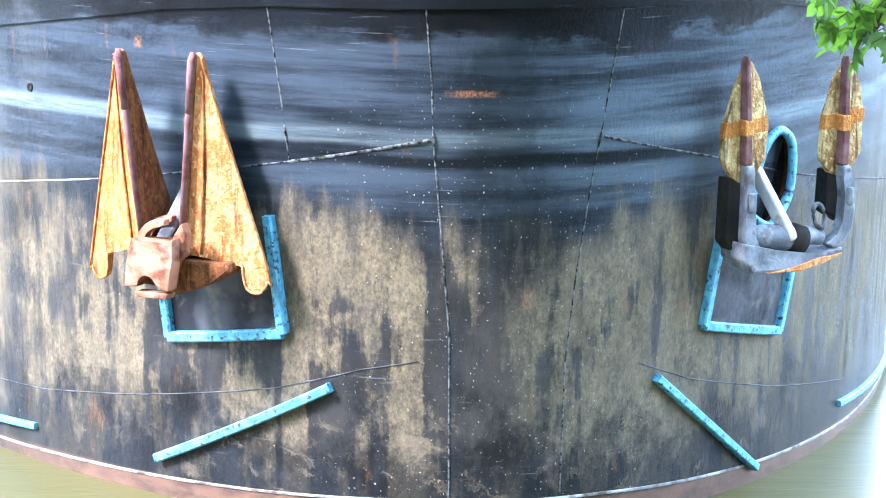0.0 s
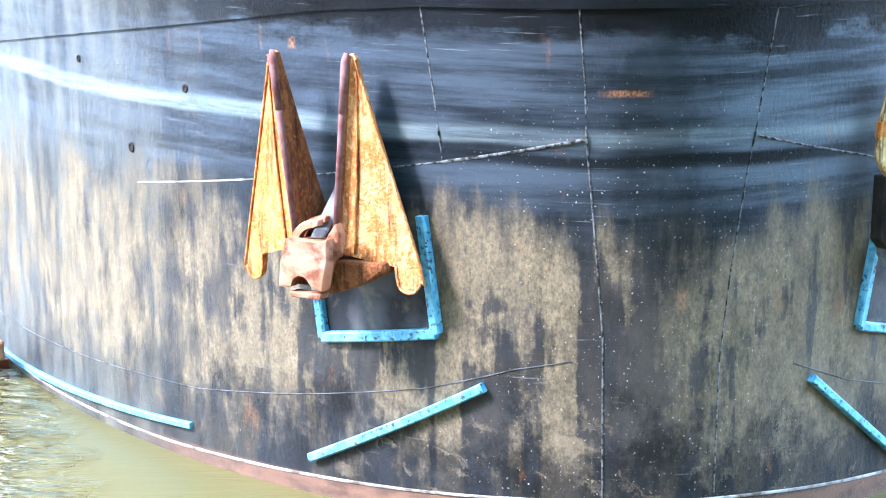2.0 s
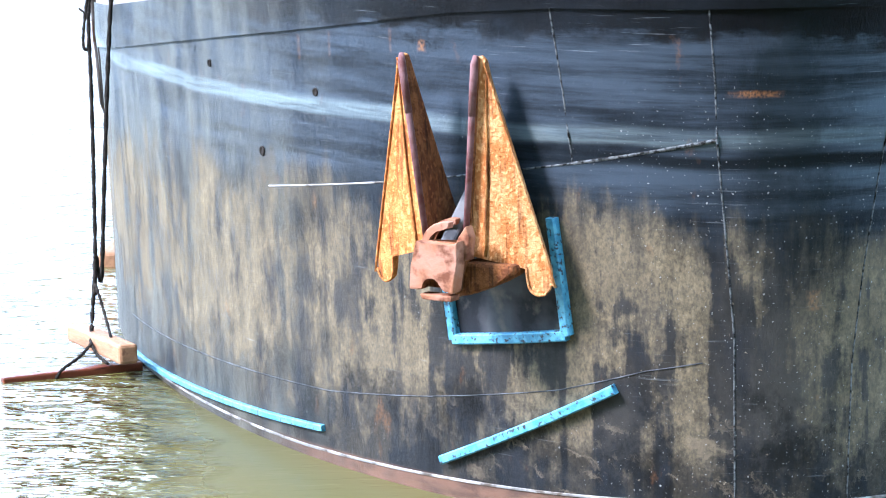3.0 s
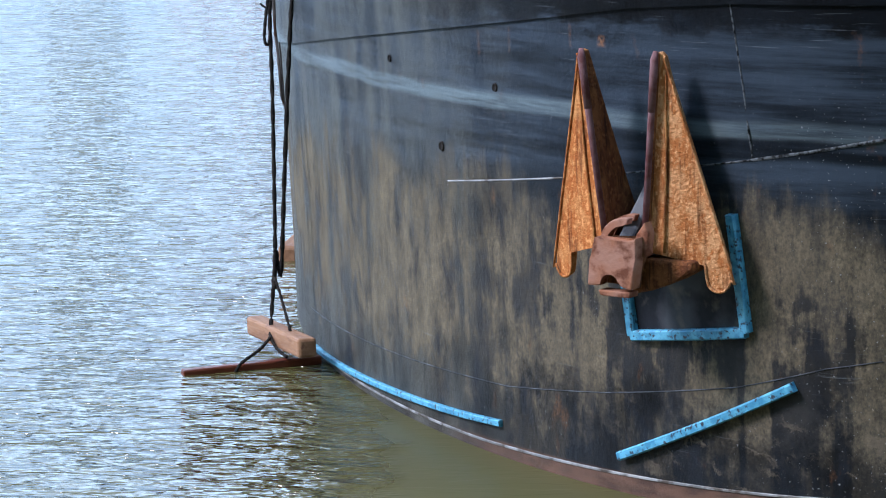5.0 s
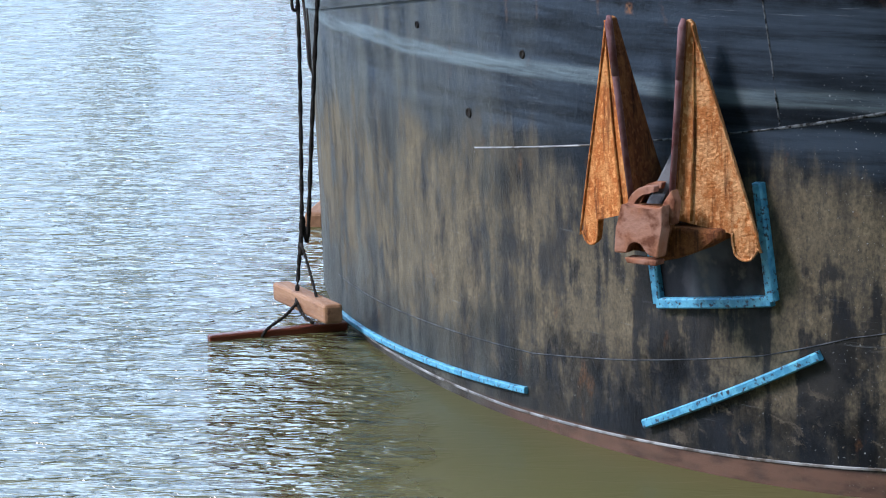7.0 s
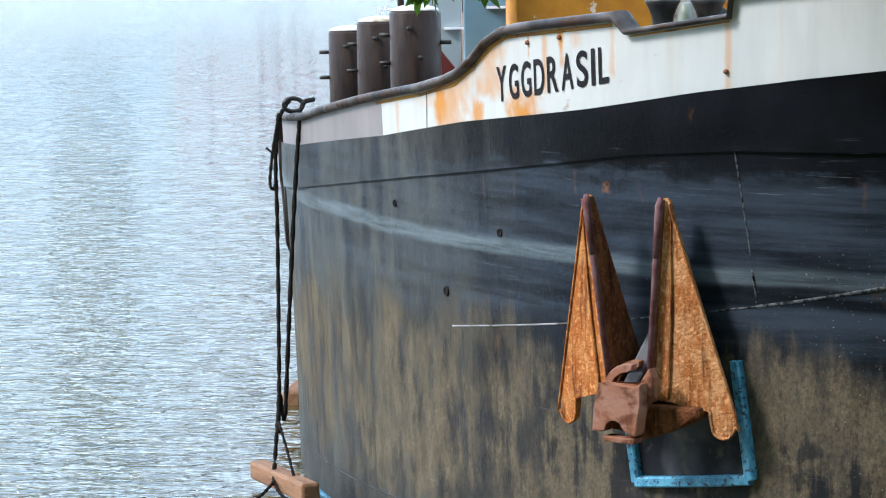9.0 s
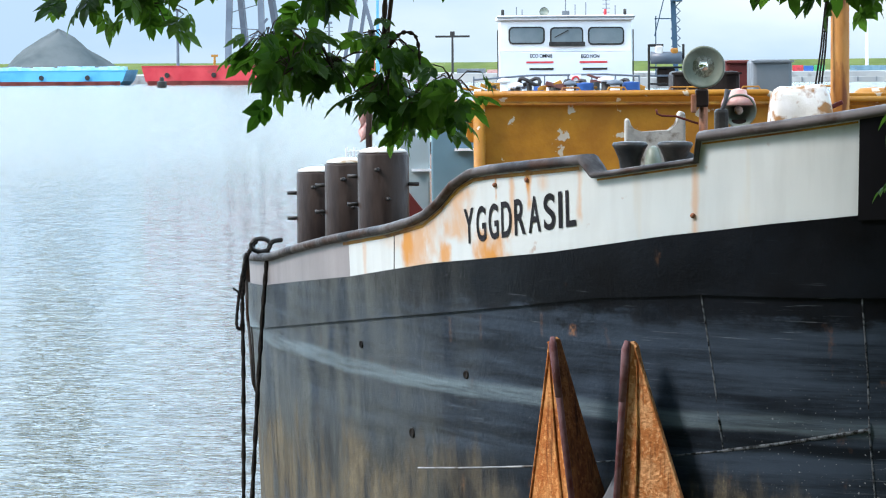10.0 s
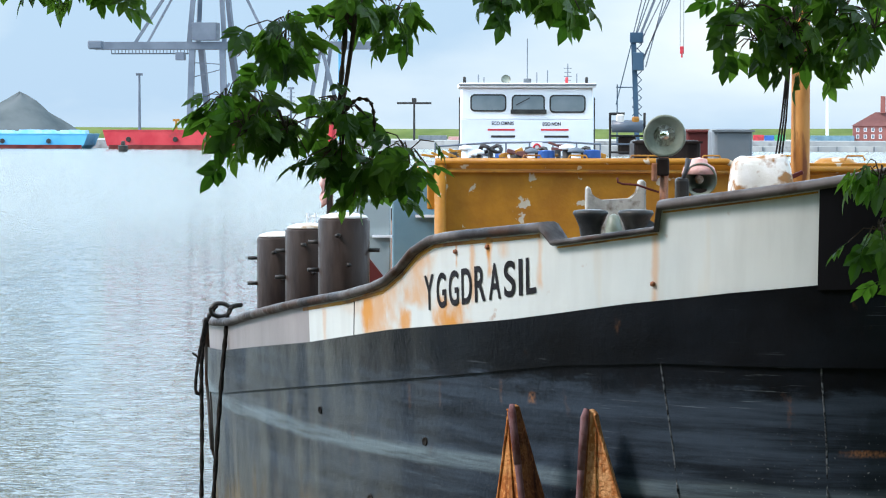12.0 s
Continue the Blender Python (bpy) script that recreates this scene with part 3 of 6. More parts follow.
def tree_belt():
    """Unseen leafy belt behind and above the viewer, added to darken the hull."""
    rnd = random.Random(21)
    verts, faces = [], []
    for k in range(34000):
        over = rnd.random() < 0.3
        x = rnd.uniform(-38, 38)
        y = rnd.uniform(-6, 3.5) if over else rnd.uniform(-11, -5)
        z = rnd.uniform(6.6, 12) + 0.9 * math.sin(x * 0.5) if over else rnd.uniform(2.2, 23) + 0.9 * math.sin(x * 0.6)
        if over and abs(x) > 14:
            continue
        c, r = Vector((x, y, z)), rnd.uniform(0.3, 0.7)
        m = Euler((rnd.uniform(0, 6.3), rnd.uniform(0, 6.3), rnd.uniform(0, 6.3))).to_matrix()
        i = len(verts)
        verts += [c + m @ Vector(p) * r for p in ((-1, 0, 0), (0, -0.55, 0.1), (1, 0, 0), (0, 0.55, 0.1))]
        faces.append((i, i + 1, i + 2, i + 3))
    me = bpy.data.meshes.new("tree_belt")
    me.from_pydata(verts, [], faces)
    me.materials.append(M_LEAF)
    return tagged(new("tree_belt", me), "unseen belt of green trees, added to block sky light", "trees", kind="stuff")


tree_belt()

# ---- the barge: x across, y aft from the stem, z up from the water ----
HEADING = 8.382
barge = thing("barge", pose(0.300, 14.909, 0, 0, 0, HEADING), "black steel barge with white name band and silt-streaked bow, afloat", "barge")
BEAM, NOSE, CURVE, FLARE_SIDE, FLARE_STEM = 3.82, 7.26, 1.141, 0.141, 0.45
LENGTH = 84.0


def curve(table, s):
    return float(np.interp(abs(s), [k for k, _ in table], [v for _, v in table]))


STRAKE = [(0, 2.76), (20, 2.74), (28, 2.69), (37, 2.58), (49, 2.43), (72, 2.13), (86, 2.01), (91, 0.95), (200, 0.9)]
BAND = [(0, 3.15), (8.5, 3.13), (15, 3.08), (23, 3.0), (32, 2.88), (43, 2.76), (53, 2.61), (71, 2.40), (86, 2.30), (91, 1.15), (200, 1.1)]
RAIL = [(0, 3.70), (3, 3.69), (10, 3.62), (20.3, 3.52), (20.5, 3.40), (28.3, 3.31), (29.2, 3.39), (37, 3.32), (38.7, 3.30), (40.3, 3.24), (42, 3.12), (44, 3.02), (48, 2.94),
        (55, 2.84), (69, 2.62), (74, 2.58), (86, 2.50), (91, 1.3), (200, 1.25)]
SAMPLES = sorted({*np.linspace(-90, 90, 121).round(2), -20.4, -20.3, -20.5, 20.3, 20.5, 28.3, 29.2, -28.3, -29.2, -53.2, 53.2, -8.5, 8.5,
                  *(i * (90 + k * 11) for i in (-1, 1) for k in range(1, 11)), *(i * k for i in (-1, 1) for k in (86, 87, 88, 89, 91, 92))})


def shell(s, z, out=0.0):
    """The hull's skin: s runs round the bow in degrees, and straight aft past 90."""
    def at(s, z):
        t = radians(max(-90, min(90, s)))
        g = (max(z, 0) / 3.7) ** 1.3
        a = NOSE * (1 - abs(math.cos(t)) ** CURVE) - FLARE_STEM * g * math.cos(t) + max(0, abs(s) - 90) / 110 * (LENGTH - NOSE)
        lump = 0.014 * math.exp(-((z - 2.07) / 0.05) ** 2)
        x = (BEAM + FLARE_SIDE * g + lump) * math.copysign(abs(math.sin(t)) ** CURVE, s)
        return Vector((x, a - lump * math.cos(t), z))
    p = at(s, z)
    if out == 0:
        return p
    h = 0.2
    n = (at(s + h, z) - at(s - h, z)).cross(at(s, z + 0.02) - at(s, z - 0.02)).normalized()
    return p + n * out


ARC = {}
_last, _sum = None, 0.0
for _s in np.linspace(0, 200, 801):
    _p = shell(float(_s), 1.5)
    _sum += 0 if _last is None else (_p - _last).length
    _last = _p
    ARC[float(_s)] = _sum
ARC_S, ARC_D = list(ARC), list(ARC.values())


def arc(s):
    return math.copysign(float(np.interp(abs(s), ARC_S, ARC_D)), s)


def skin(name, lo, hi, rows, material, out=0.0, span=(-200, 200), thick=0.0, label=""):
    """A stretch of the shell between two heights, with its run and height as UV."""
    b = bmesh.new()
    uv = b.loops.layers.uv.new("UVMap")
    ss = [s for s in SAMPLES if span[0] <= s <= span[1]]
    where = {}
    grid = []
    for s in ss:
        z0, z1 = lo(s), hi(s)
        col = []
        for k in range(rows + 1):
            z = z0 + (z1 - z0) * k / rows
            v = b.verts.new(shell(s, z, out))
            where[v] = (arc(s) + 30, z)
            col.append(v)
        grid.append(col)
    for c0, c1 in zip(grid, grid[1:]):
        for k in range(rows):
            f = b.faces.new((c0[k], c1[k], c1[k + 1], c0[k + 1]))
            for lp in f.loops:
                lp[uv].uv = where[lp.vert]
    ob = part(name, b, material, barge, label, not thick)
    if thick:
        md = ob.modifiers.new("thickness", "SOLIDIFY")
        md.thickness, md.offset = thick, -1
    return ob


def run_bar(path, wide, tall, material, name, parent=barge, label="", out=0.0, steps=14, bevel=True):
    """A bar laid on the skin along (s, z) points: wide across it, tall off it."""
    pts = []
    for (s0, z0), (s1, z1) in zip(path, path[1:]):
        for k in range(steps):
            t = k / steps
            pts.append((s0 + (s1 - s0) * t, z0 + (z1 - z0) * t))
    pts.append(path[-1])
    b = bmesh.new()
    rings = []
    q = [(-0.5, 0), (-0.5, 0.8), (-0.35, 1), (0.35, 1), (0.5, 0.8), (0.5, 0)] if bevel else [(-0.5, 0), (-0.3, 0.8), (0, 1), (0.3, 0.8), (0.5, 0)]
    world_pts = [shell(s, z, out) for s, z in pts]
    for i, (s, z) in enumerate(pts):
        n = (shell(s, z, out + 0.1) - world_pts[i]).normalized()
        d = (world_pts[min(i + 1, len(pts) - 1)] - world_pts[max(i - 1, 0)]).normalized()
        side = n.cross(d).normalized()
        rings.append([b.verts.new(world_pts[i] + side * u * wide + n * (v * tall - 0.003)) for u, v in q])
    m = len(q)
    for r0, r1 in zip(rings, rings[1:]):
        for j in range(m):
            b.faces.new((r0[j], r0[(j + 1) % m], r1[(j + 1) % m], r1[j]))
    b.faces.new(rings[0])
    b.faces.new(rings[-1])
    return part(name, b, material, parent, label)


strake = lambda s: curve(STRAKE, s)
band = lambda s: curve(BAND, s)
rail = lambda s: curve(RAIL, s)
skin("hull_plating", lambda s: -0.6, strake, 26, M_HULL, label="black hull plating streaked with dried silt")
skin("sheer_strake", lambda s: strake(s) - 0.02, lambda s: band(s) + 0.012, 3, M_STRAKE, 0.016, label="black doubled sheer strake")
for tag, lo, hi, mt in (("bulwark_quarter", -200, -53.2, M_GREY), ("bulwark_band", -53.2, -8.5, M_WHITE), ("bulwark_stem", -8.5, 8.5, M_BLACK),
                        ("bulwark_band", 8.5, 53.2, M_WHITE), ("bulwark_quarter", 53.2, 200, M_GREY)):
    skin(tag, lambda s: band(s) - 0.01, rail, 4, mt, 0.0, (lo, hi), 0.03,
         {"bulwark_band": "white bulwark band with rust runs", "bulwark_stem": "black bulwark plate at the stem", "bulwark_quarter": "grey painted bulwark plate"}[tag])
for sgn in (-1, 1):
    ss = [s for s in SAMPLES if s * sgn >= 0] if sgn > 0 else [s for s in SAMPLES if s <= 0]
    cap = bmesh.new()
    rings = []
    for s in ss:
        p, n = shell(s, rail(s)), (shell(s, rail(s), 0.1) - shell(s, rail(s))).normalized()
        n.z = 0
        n.normalize()
        thin = 0.42 if 20.35 < abs(s) < 28.6 else 0.72
        rings.append([cap.verts.new(p + n * u + Vector((0, 0, v * thin))) for u, v in ((0.030, -0.038), (0.044, -0.022), (0.047, 0.0), (0.040, 0.020), (0.020, 0.034), (-0.02, 0.040), (-0.07, 0.038), (-0.10, 0.022), (-0.11, -0.01), (-0.10, -0.034))])
    for r0, r1 in zip(rings, rings[1:]):
        for j in range(10):
            cap.faces.new((r0[j], r0[(j + 1) % 10], r1[(j + 1) % 10], r1[j]))
    part("cap_rail", cap, M_CAP, barge, "worn dark cap rail on the bulwark", True)


def deck():
    b = bmesh.new()
    rows = []
    for s in [k for k in SAMPLES if k >= 0.5]:
        z = band(s) - 0.25
        l, r = shell(-s, z, -0.035), shell(s, z, -0.035)
        rows.append((b.verts.new(l), b.verts.new(r)))
    for (a, c), (d, e) in zip(rows, rows[1:]):
        b.faces.new((a, c, e, d))
    return part("deck", b, M_DECK, barge, "rust-red painted foredeck")


deck()
stern = bmesh.new()
stern.faces.new([stern.verts.new(shell(s, z)) for s, z in ((-200, -0.6), (200, -0.6), (200, 1.25), (-200, 1.25))])
part("transom", stern, M_HULL, barge)

# welds and plate edges
for path, w, mt in (
    ([(-8.2, 2.75), (-7.6, 2.35), (-7.4, 2.06), (-6.4, 1.48), (-5.7, 1.04), (-5.5, 0.1)], 0.012, M_WELD),
    ([(11.0, 2.73), (9.6, 2.19), (8.7, 1.87), (7.5, 1.37), (6.7, 0.9), (6.5, 0.1)], 0.011, M_WELD),
    ([(-20.4, 2.74), (-19.4, 2.29), (-18.7, 1.92)], 0.012, M_WELD),
    ([(-34.0, 1.71), (-45.5, 1.56)], 0.013, M_WELD_WHITE),
    ([(-18.7, 1.92), (-7.5, 2.07)], 0.02, M_WELD),
    ([(-18.7, 1.92), (-24, 1.85), (-34, 1.71)], 0.012, M_WELD),
    ([(9.6, 2.07), (19.9, 1.91), (30, 1.72), (51, 1.41)], 0.014, M_WELD),
    ([(-44.5, 0.41), (-40, 0.43), (-31, 0.54), (-20, 0.7), (-13, 0.85), (-8.4, 0.91)], 0.008, M_WELD_DARK),
    ([(-72, 0.28), (-44.5, 0.41)], 0.008, M_WELD_DARK),
    ([(14, 0.84), (19.3, 0.7), (29.7, 0.51), (41.6, 0.33)], 0.008, M_WELD_DARK),
    ([(-47.4, 2.70), (-47.2, 2.92)], 0.007, M_WELD_DARK),
):
    run_bar(path, w, 0.007, mt, "weld_seam", bevel=False)
for sgn in (-1, 1):
    run_bar([(sgn * s, z) for s, z in ((0, 0.17), (10.6, 0.16), (27, 0.11), (43, 0.06), (70, 0.03))], 0.015, 0.010, M_WELD_WHITE, "boot_line", label="pale worn line above the waterline")
    run_bar([(sgn * s, z) for s, z in ((40.6, 0.2), (46, 0.165), (58, 0.1), (73, 0.02))], 0.038, 0.032, M_BLUE, "fender_bar", label="light blue painted fender bar")
run_bar([(-15.4, 0.745), (-29.4, 0.21)], 0.052, 0.05, M_BLUE, "guard_bar", label="light blue slanting guard bar")
run_bar([(15.6, 0.75), (27.2, 0.09)], 0.045, 0.05, M_BLUE, "guard_bar", label="light blue slanting guard bar")


def pocket(points, wide):
    fr = run_bar(points[:2], wide, 0.05, M_BLUE, "pocket_frame", label="chipped light blue anchor pocket frame")
    for p, k in zip(points[1:], points[2:]):
        run_bar([p, k], wide, 0.05, M_BLUE, "frame_side", fr)
    return fr


pocket([(-20.2, 1.63), (-19.1, 1.01), (-28.1, 0.905), (-28.7, 1.25)], 0.058)
pocket([(21.6, 1.45), (20.3, 0.985), (29.3, 0.84), (30.8, 1.25)], 0.05)


def hawse(s, z, wide, high, out, tilt):
    """An oval pipe mouth standing out of the skin, with a dark bore."""
    p = shell(s, z)
    n = (shell(s, z, 0.1) - p).normalized()
    u = Vector((0, 0, 1)).cross(n).normalized()
    v = n.cross(u)
    loop = []
    for k in range(32):
        t = 2 * math.pi * k / 32
        x, y = wide * math.cos(t), high * math.sin(t)
        loop.append(p + u * x + v * y + n * (out + tilt * y))
    lip = part("hawse_lip", tube(loop, 0.034, 8, closed=True), M_BLUE, barge, "light blue oval hawse pipe lip", True)
    b = bmesh.new()
    r0 = [b.verts.new(q) for q in loop]
    r1 = [b.verts.new(q - n * (out + tilt * wide) - n * 0.02) for q in loop]
    for k in range(32):
        b.faces.new((r0[k], r0[(k + 1) % 32], r1[(k + 1) % 32], r1[k]))
    part("hawse_pipe", b, M_IRON, lip, "", True)
    b = bmesh.new()
    b.faces.new([b.verts.new(q - n * (out * 0.5)) for q in loop])
    part("pipe_bore", b, M_BORE, lip, "dark bore of the hawse pipe")


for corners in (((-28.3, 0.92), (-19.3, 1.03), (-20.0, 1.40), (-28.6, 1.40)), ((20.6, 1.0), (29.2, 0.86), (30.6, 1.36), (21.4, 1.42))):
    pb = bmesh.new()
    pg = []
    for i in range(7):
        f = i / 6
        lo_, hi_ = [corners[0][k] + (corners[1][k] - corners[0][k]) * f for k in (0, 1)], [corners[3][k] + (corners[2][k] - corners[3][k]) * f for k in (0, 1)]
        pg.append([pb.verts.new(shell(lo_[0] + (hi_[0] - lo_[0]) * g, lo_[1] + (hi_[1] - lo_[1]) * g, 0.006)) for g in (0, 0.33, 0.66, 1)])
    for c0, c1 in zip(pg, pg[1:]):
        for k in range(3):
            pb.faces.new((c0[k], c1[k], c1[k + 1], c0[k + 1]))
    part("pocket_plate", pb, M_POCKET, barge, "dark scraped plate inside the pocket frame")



def leaning_hawse():
    """The second pipe mouth: a pointed oval lip round the shank, chipped blue outside and rusty within."""
    to_ship = pose(0.300, 14.909, 0, 0, 0, HEADING).inverted() @ pose(1.859, 15.443, 1.745, 0, 0, 26)
    oval = [(-0.283, -0.20), (-0.272, -0.08), (-0.247, 0.04), (-0.194, 0.175), (-0.112, 0.243), (-0.047, 0.20), (-0.024, 0.106), (-0.034, -0.06), (-0.07, -0.16), (-0.16, -0.27)]
    out = lambda x: 0.30 + 0.42 * (x + 0.28)
    rim = smooth_path([(x + 0.63 * out(x), out(x), z) for x, z in oval + oval[:1]], 5)[:-1]
    lip = part("hawse_lip", tube([to_ship @ p for p in rim], 0.026, 8, closed=True), M_BLUE, barge, "chipped light blue hawse pipe lip", True)
    b = bmesh.new()
    r0 = [b.verts.new(to_ship @ p) for p in rim]
    r1 = [b.verts.new(to_ship @ (p + Vector((0.03, 0.30, 0.0)))) for p in rim]
    for k in range(len(rim)):
        b.faces.new((r0[k], r0[(k + 1) % len(rim)], r1[(k + 1) % len(rim)], r1[k]))
    part("hawse_pipe", b, M_SHADED_RUST, lip, "rusty wall of the hawse pipe", True)
    b = bmesh.new()
    b.faces.new([b.verts.new(to_ship @ (p + Vector((0.01, 0.10, 0.0)))) for p in rim])
    part("pipe_bore", b, M_BORE, lip, "dark bore of the hawse pipe")


leaning_hawse()
hawse(-24.4, 1.70, 0.12, 0.22, 0.08, -0.15)


# name in separate painted letters, laid on the bulwark
def letter_mesh(ch, wide, high, bold=0.012):
    cu = bpy.data.curves.new("letter", "FONT")
    cu.body, cu.size, cu.extrude, cu.offset = ch, 1.0, 0.0, bold
    tmp = new("letter_tmp", cu)
    bpy.context.view_layer.update()
    me = bpy.data.meshes.new_from_object(tmp.evaluated_get(bpy.context.evaluated_depsgraph_get()))
    bpy.data.objects.remove(tmp)
    b = bmesh.new()
    b.from_mesh(me)
    bpy.data.meshes.remove(me)
    xs, ys = [v.co.x for v in b.verts], [v.co.y for v in b.verts]
    for v in b.verts:
        v.co = Vector(((v.co.x - min(xs)) / (max(xs) - min(xs)) * wide, (v.co.y - min(ys)) / (max(ys) - min(ys)) * high, 0))
    return b


def arc_to_s(d):
    return math.copysign(float(np.interp(abs(d), ARC_D, ARC_S)), d)


def ship_name():
    start, stop = arc(-39.7), arc(-29.9)
    widths = [("Y", 1.05), ("G", 1), ("G", 1), ("D", 1), ("R", 1.05), ("A", 1.1), ("S", 1), ("I", 0.32), ("L", 0.85)]
    gap = 0.3
    unit = (stop - start) / (sum(w for _, w in widths) + gap * (len(widths) - 1))
    d = start
    for ch, w in widths:
        b = letter_mesh(ch, w * unit, 0.195, 0.016)
        for v in b.verts:
            f = (d + v.co.x - start) / (stop - start)
            v.co = shell(arc_to_s(d + v.co.x), 2.895 + 0.145 * f + v.co.y, 0.004)
        part("letter", b, M_LETTER, barge, "black painted capital letter")
        d += (w + gap) * unit


ship_name()
run_bar([(s_, rail(s_) - 0.044) for s_ in (-54, -50, -48, -46, -44, -43, -42, -41, -40, -38.7, -37, -33, -29.6)], 0.026, 0.006, M_YELLOW_RUST, "rust_seam", label="ochre rust line under the cap rail", steps=4, bevel=False)
run_bar([(s_, rail(s_) - 0.026) for s_ in (-28.2, -24, -20.6)], 0.014, 0.005, M_YELLOW_RUST, "rust_seam", steps=6, bevel=False)
run_bar([(s_, rail(s_) - 0.038) for s_ in (-20.2, -16, -12, -8.7)], 0.014, 0.005, M_YELLOW_RUST, "rust_seam", steps=6, bevel=False)
for s_, z_ in ((-36.7, 3.235), (-33.9, 3.27), (-20.9, 3.12)):
    bb = bmesh.new()
    bmesh.ops.create_icosphere(bb, subdivisions=2, radius=0.014, matrix=Matrix.Translation(shell(s_, z_, 0.006)))
    part("bolt", bb, M_CROWN, barge, "rusty bolt head", True)
for s_, z_, r_ in ((-46.0, 1.76, 0.026), (-52.0, 2.22, 0.02), (-40.0, 2.16, 0.022)):
    n_ = (shell(s_, z_, 0.1) - shell(s_, z_)).normalized()
    part("drain_hole", lathe([(r_ * 1.2, 0.0), (r_, 0.01), (r_ * 0.8, 0.004), (0.0001, 0.003)], *shell(s_, z_), 14, None, n_.to_track_quat("Z", "Y").to_matrix().to_4x4()), M_BORE, barge, "small dark drain hole", True)


# ---- anchors: local x along the hull, y into it, z up ----
NEW_ANCHOR = (1.88, 15.443, 1.745, 0, 0, 26)


def old_anchor():
    """Twin channel-shaped flukes on a box crown."""
    a = thing("anchor", pose(-1.42, 15.13, 1.80, 0, 0, -25), "rust-orange twin-fluke anchor hanging on the bow", "anchor")

    def fluke(x, side, tilt, low):
        """side -1: the wing to the left of its ridge. The ridge leans by tilt."""
        m = Matrix.Translation((x, 0.0, 0.66)) @ Matrix.Rotation(radians(tilt), 4, "Y")
        wing = m @ Matrix.Rotation(radians((17 if side < 0 else 8) * side), 4, "Z")
        w, ys = side, 0.43
        o = [(-0.005 * w, 0.0), (0.02 * w, 0.012), (0.045 * w, -0.01), (0.075 * w, -0.12), (ys * w, low + 0.10), (ys * w + 0.01 * w, low + 0.03), (ys * w - 0.015 * w, low - 0.025),
             (ys * w - 0.055 * w, low - 0.04), (ys * w - 0.095 * w, low - 0.02), (ys * w - 0.115 * w, low + 0.03), (ys * w - 0.125 * w, low + 0.095), (0.03 * w, low + 0.12), (-0.01 * w, low + 0.13)]
        o = [(x * (1.068 if w > 0 else 1.0), z) for x, z in o]
        f = part("fluke", plate(o, 0.035, None, wing @ Matrix.Translation((0, 0.0175, 0)), 0.006), M_FLUKE if w > 0 else M_FLUKE_RED, a, "rust-scaled ochre fluke wing" if w > 0 else "rust-scaled reddish fluke wing")
        edge = [wing @ Vector((x, -0.004, z)) for x, z in o[2:11]]
        part("wing_rim", tube(smooth_path(edge, 3), 0.007, 6), M_FLUKE if w > 0 else M_FLUKE_RED, f, "raised outer rim of the wing", True)
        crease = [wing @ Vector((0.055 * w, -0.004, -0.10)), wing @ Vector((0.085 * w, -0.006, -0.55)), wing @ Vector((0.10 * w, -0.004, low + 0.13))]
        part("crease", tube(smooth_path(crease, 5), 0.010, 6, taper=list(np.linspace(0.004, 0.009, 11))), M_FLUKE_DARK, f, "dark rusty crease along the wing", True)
        # inner web: its shade is in the darker rust colour
        inner = m @ Matrix.Rotation(radians(83 if side < 0 else 97), 4, "Z")
        o2 = [(-0.02, 0.0), (0.03, 0.0), (0.15, -0.5), (0.25, -0.86), (0.24, -1.0), (0.0, low + 0.13), (-0.02, low + 0.16)]
        part("web", plate(o2, 0.035, None, inner, 0.006), M_SHADED_RUST, f, "brown rusted web of the fluke, darkened for shade")
        rim = bmesh.new()
        tube([m @ Vector(p) for p in ((0, -0.01, 0.005), (0, -0.022, -0.03), (0, -0.025, -0.3), (0, -0.028, low + 0.16))], 0.02, 8, rim, taper=[0.012, 0.02, 0.019, 0.017])
        part("rim", rim, M_FLUKE_TIP, f, "thick rounded fluke rim", True)
        tip = bmesh.new()
        tube([m @ Vector(p) for p in ((0, -0.012, 0.012), (0, -0.024, -0.03), (0.0, -0.026, -0.30))], 0.02, 8, tip, taper=[0.014, 0.0225, 0.0205])
        part("tip", tip, M_FLUKE_TIP, f, "purplish worn fluke tip", True)
        return f

    fluke(-0.277, -1, -8.1, -1.14)
    fluke(0.164, 1, 4.1, -1.155)
    # crown: a block with an arched mouth, side faces drawn in behind, a lip below
    arch = [(-0.094, -0.271), (-0.051, -0.290), (0.106, -0.295), (0.152, -0.262), (0.148, -0.377), (0.123, -0.539), (0.062, -0.526)]
    arch += [(-0.006 + 0.066 * math.cos(t), -0.522 + 0.07 * math.sin(t)) for t in np.linspace(0.1, math.pi - 0.1, 10)] + [(-0.072, -0.527), (-0.138, -0.527), (-0.123, -0.397)]
    part("crown", plate(arch, 0.09, None, Matrix.Translation((0, -0.175, 0)), 0.010), M_CROWN, a, "heavy red-brown crown block with an arched mouth")
    # flanks behind the crown face, their shade put into a darker rust
    core = bmesh.new()
    ring0 = [core.verts.new((x, -0.132, z)) for x, z in ((-0.09, -0.285), (0.14, -0.285), (0.136, -0.38), (0.114, -0.53), (-0.128, -0.52), (-0.115, -0.40))]
    ring1 = [core.verts.new((x, 0.10, z)) for x, z in ((-0.12, -0.31), (0.075, -0.30), (0.075, -0.40), (0.02, -0.585), (-0.15, -0.56), (-0.14, -0.42))]
    for k in range(6):
        core.faces.new((ring0[k], ring0[(k + 1) % 6], ring1[(k + 1) % 6], ring1[k]))
    core.faces.new(ring0)
    core.faces.new(ring1)
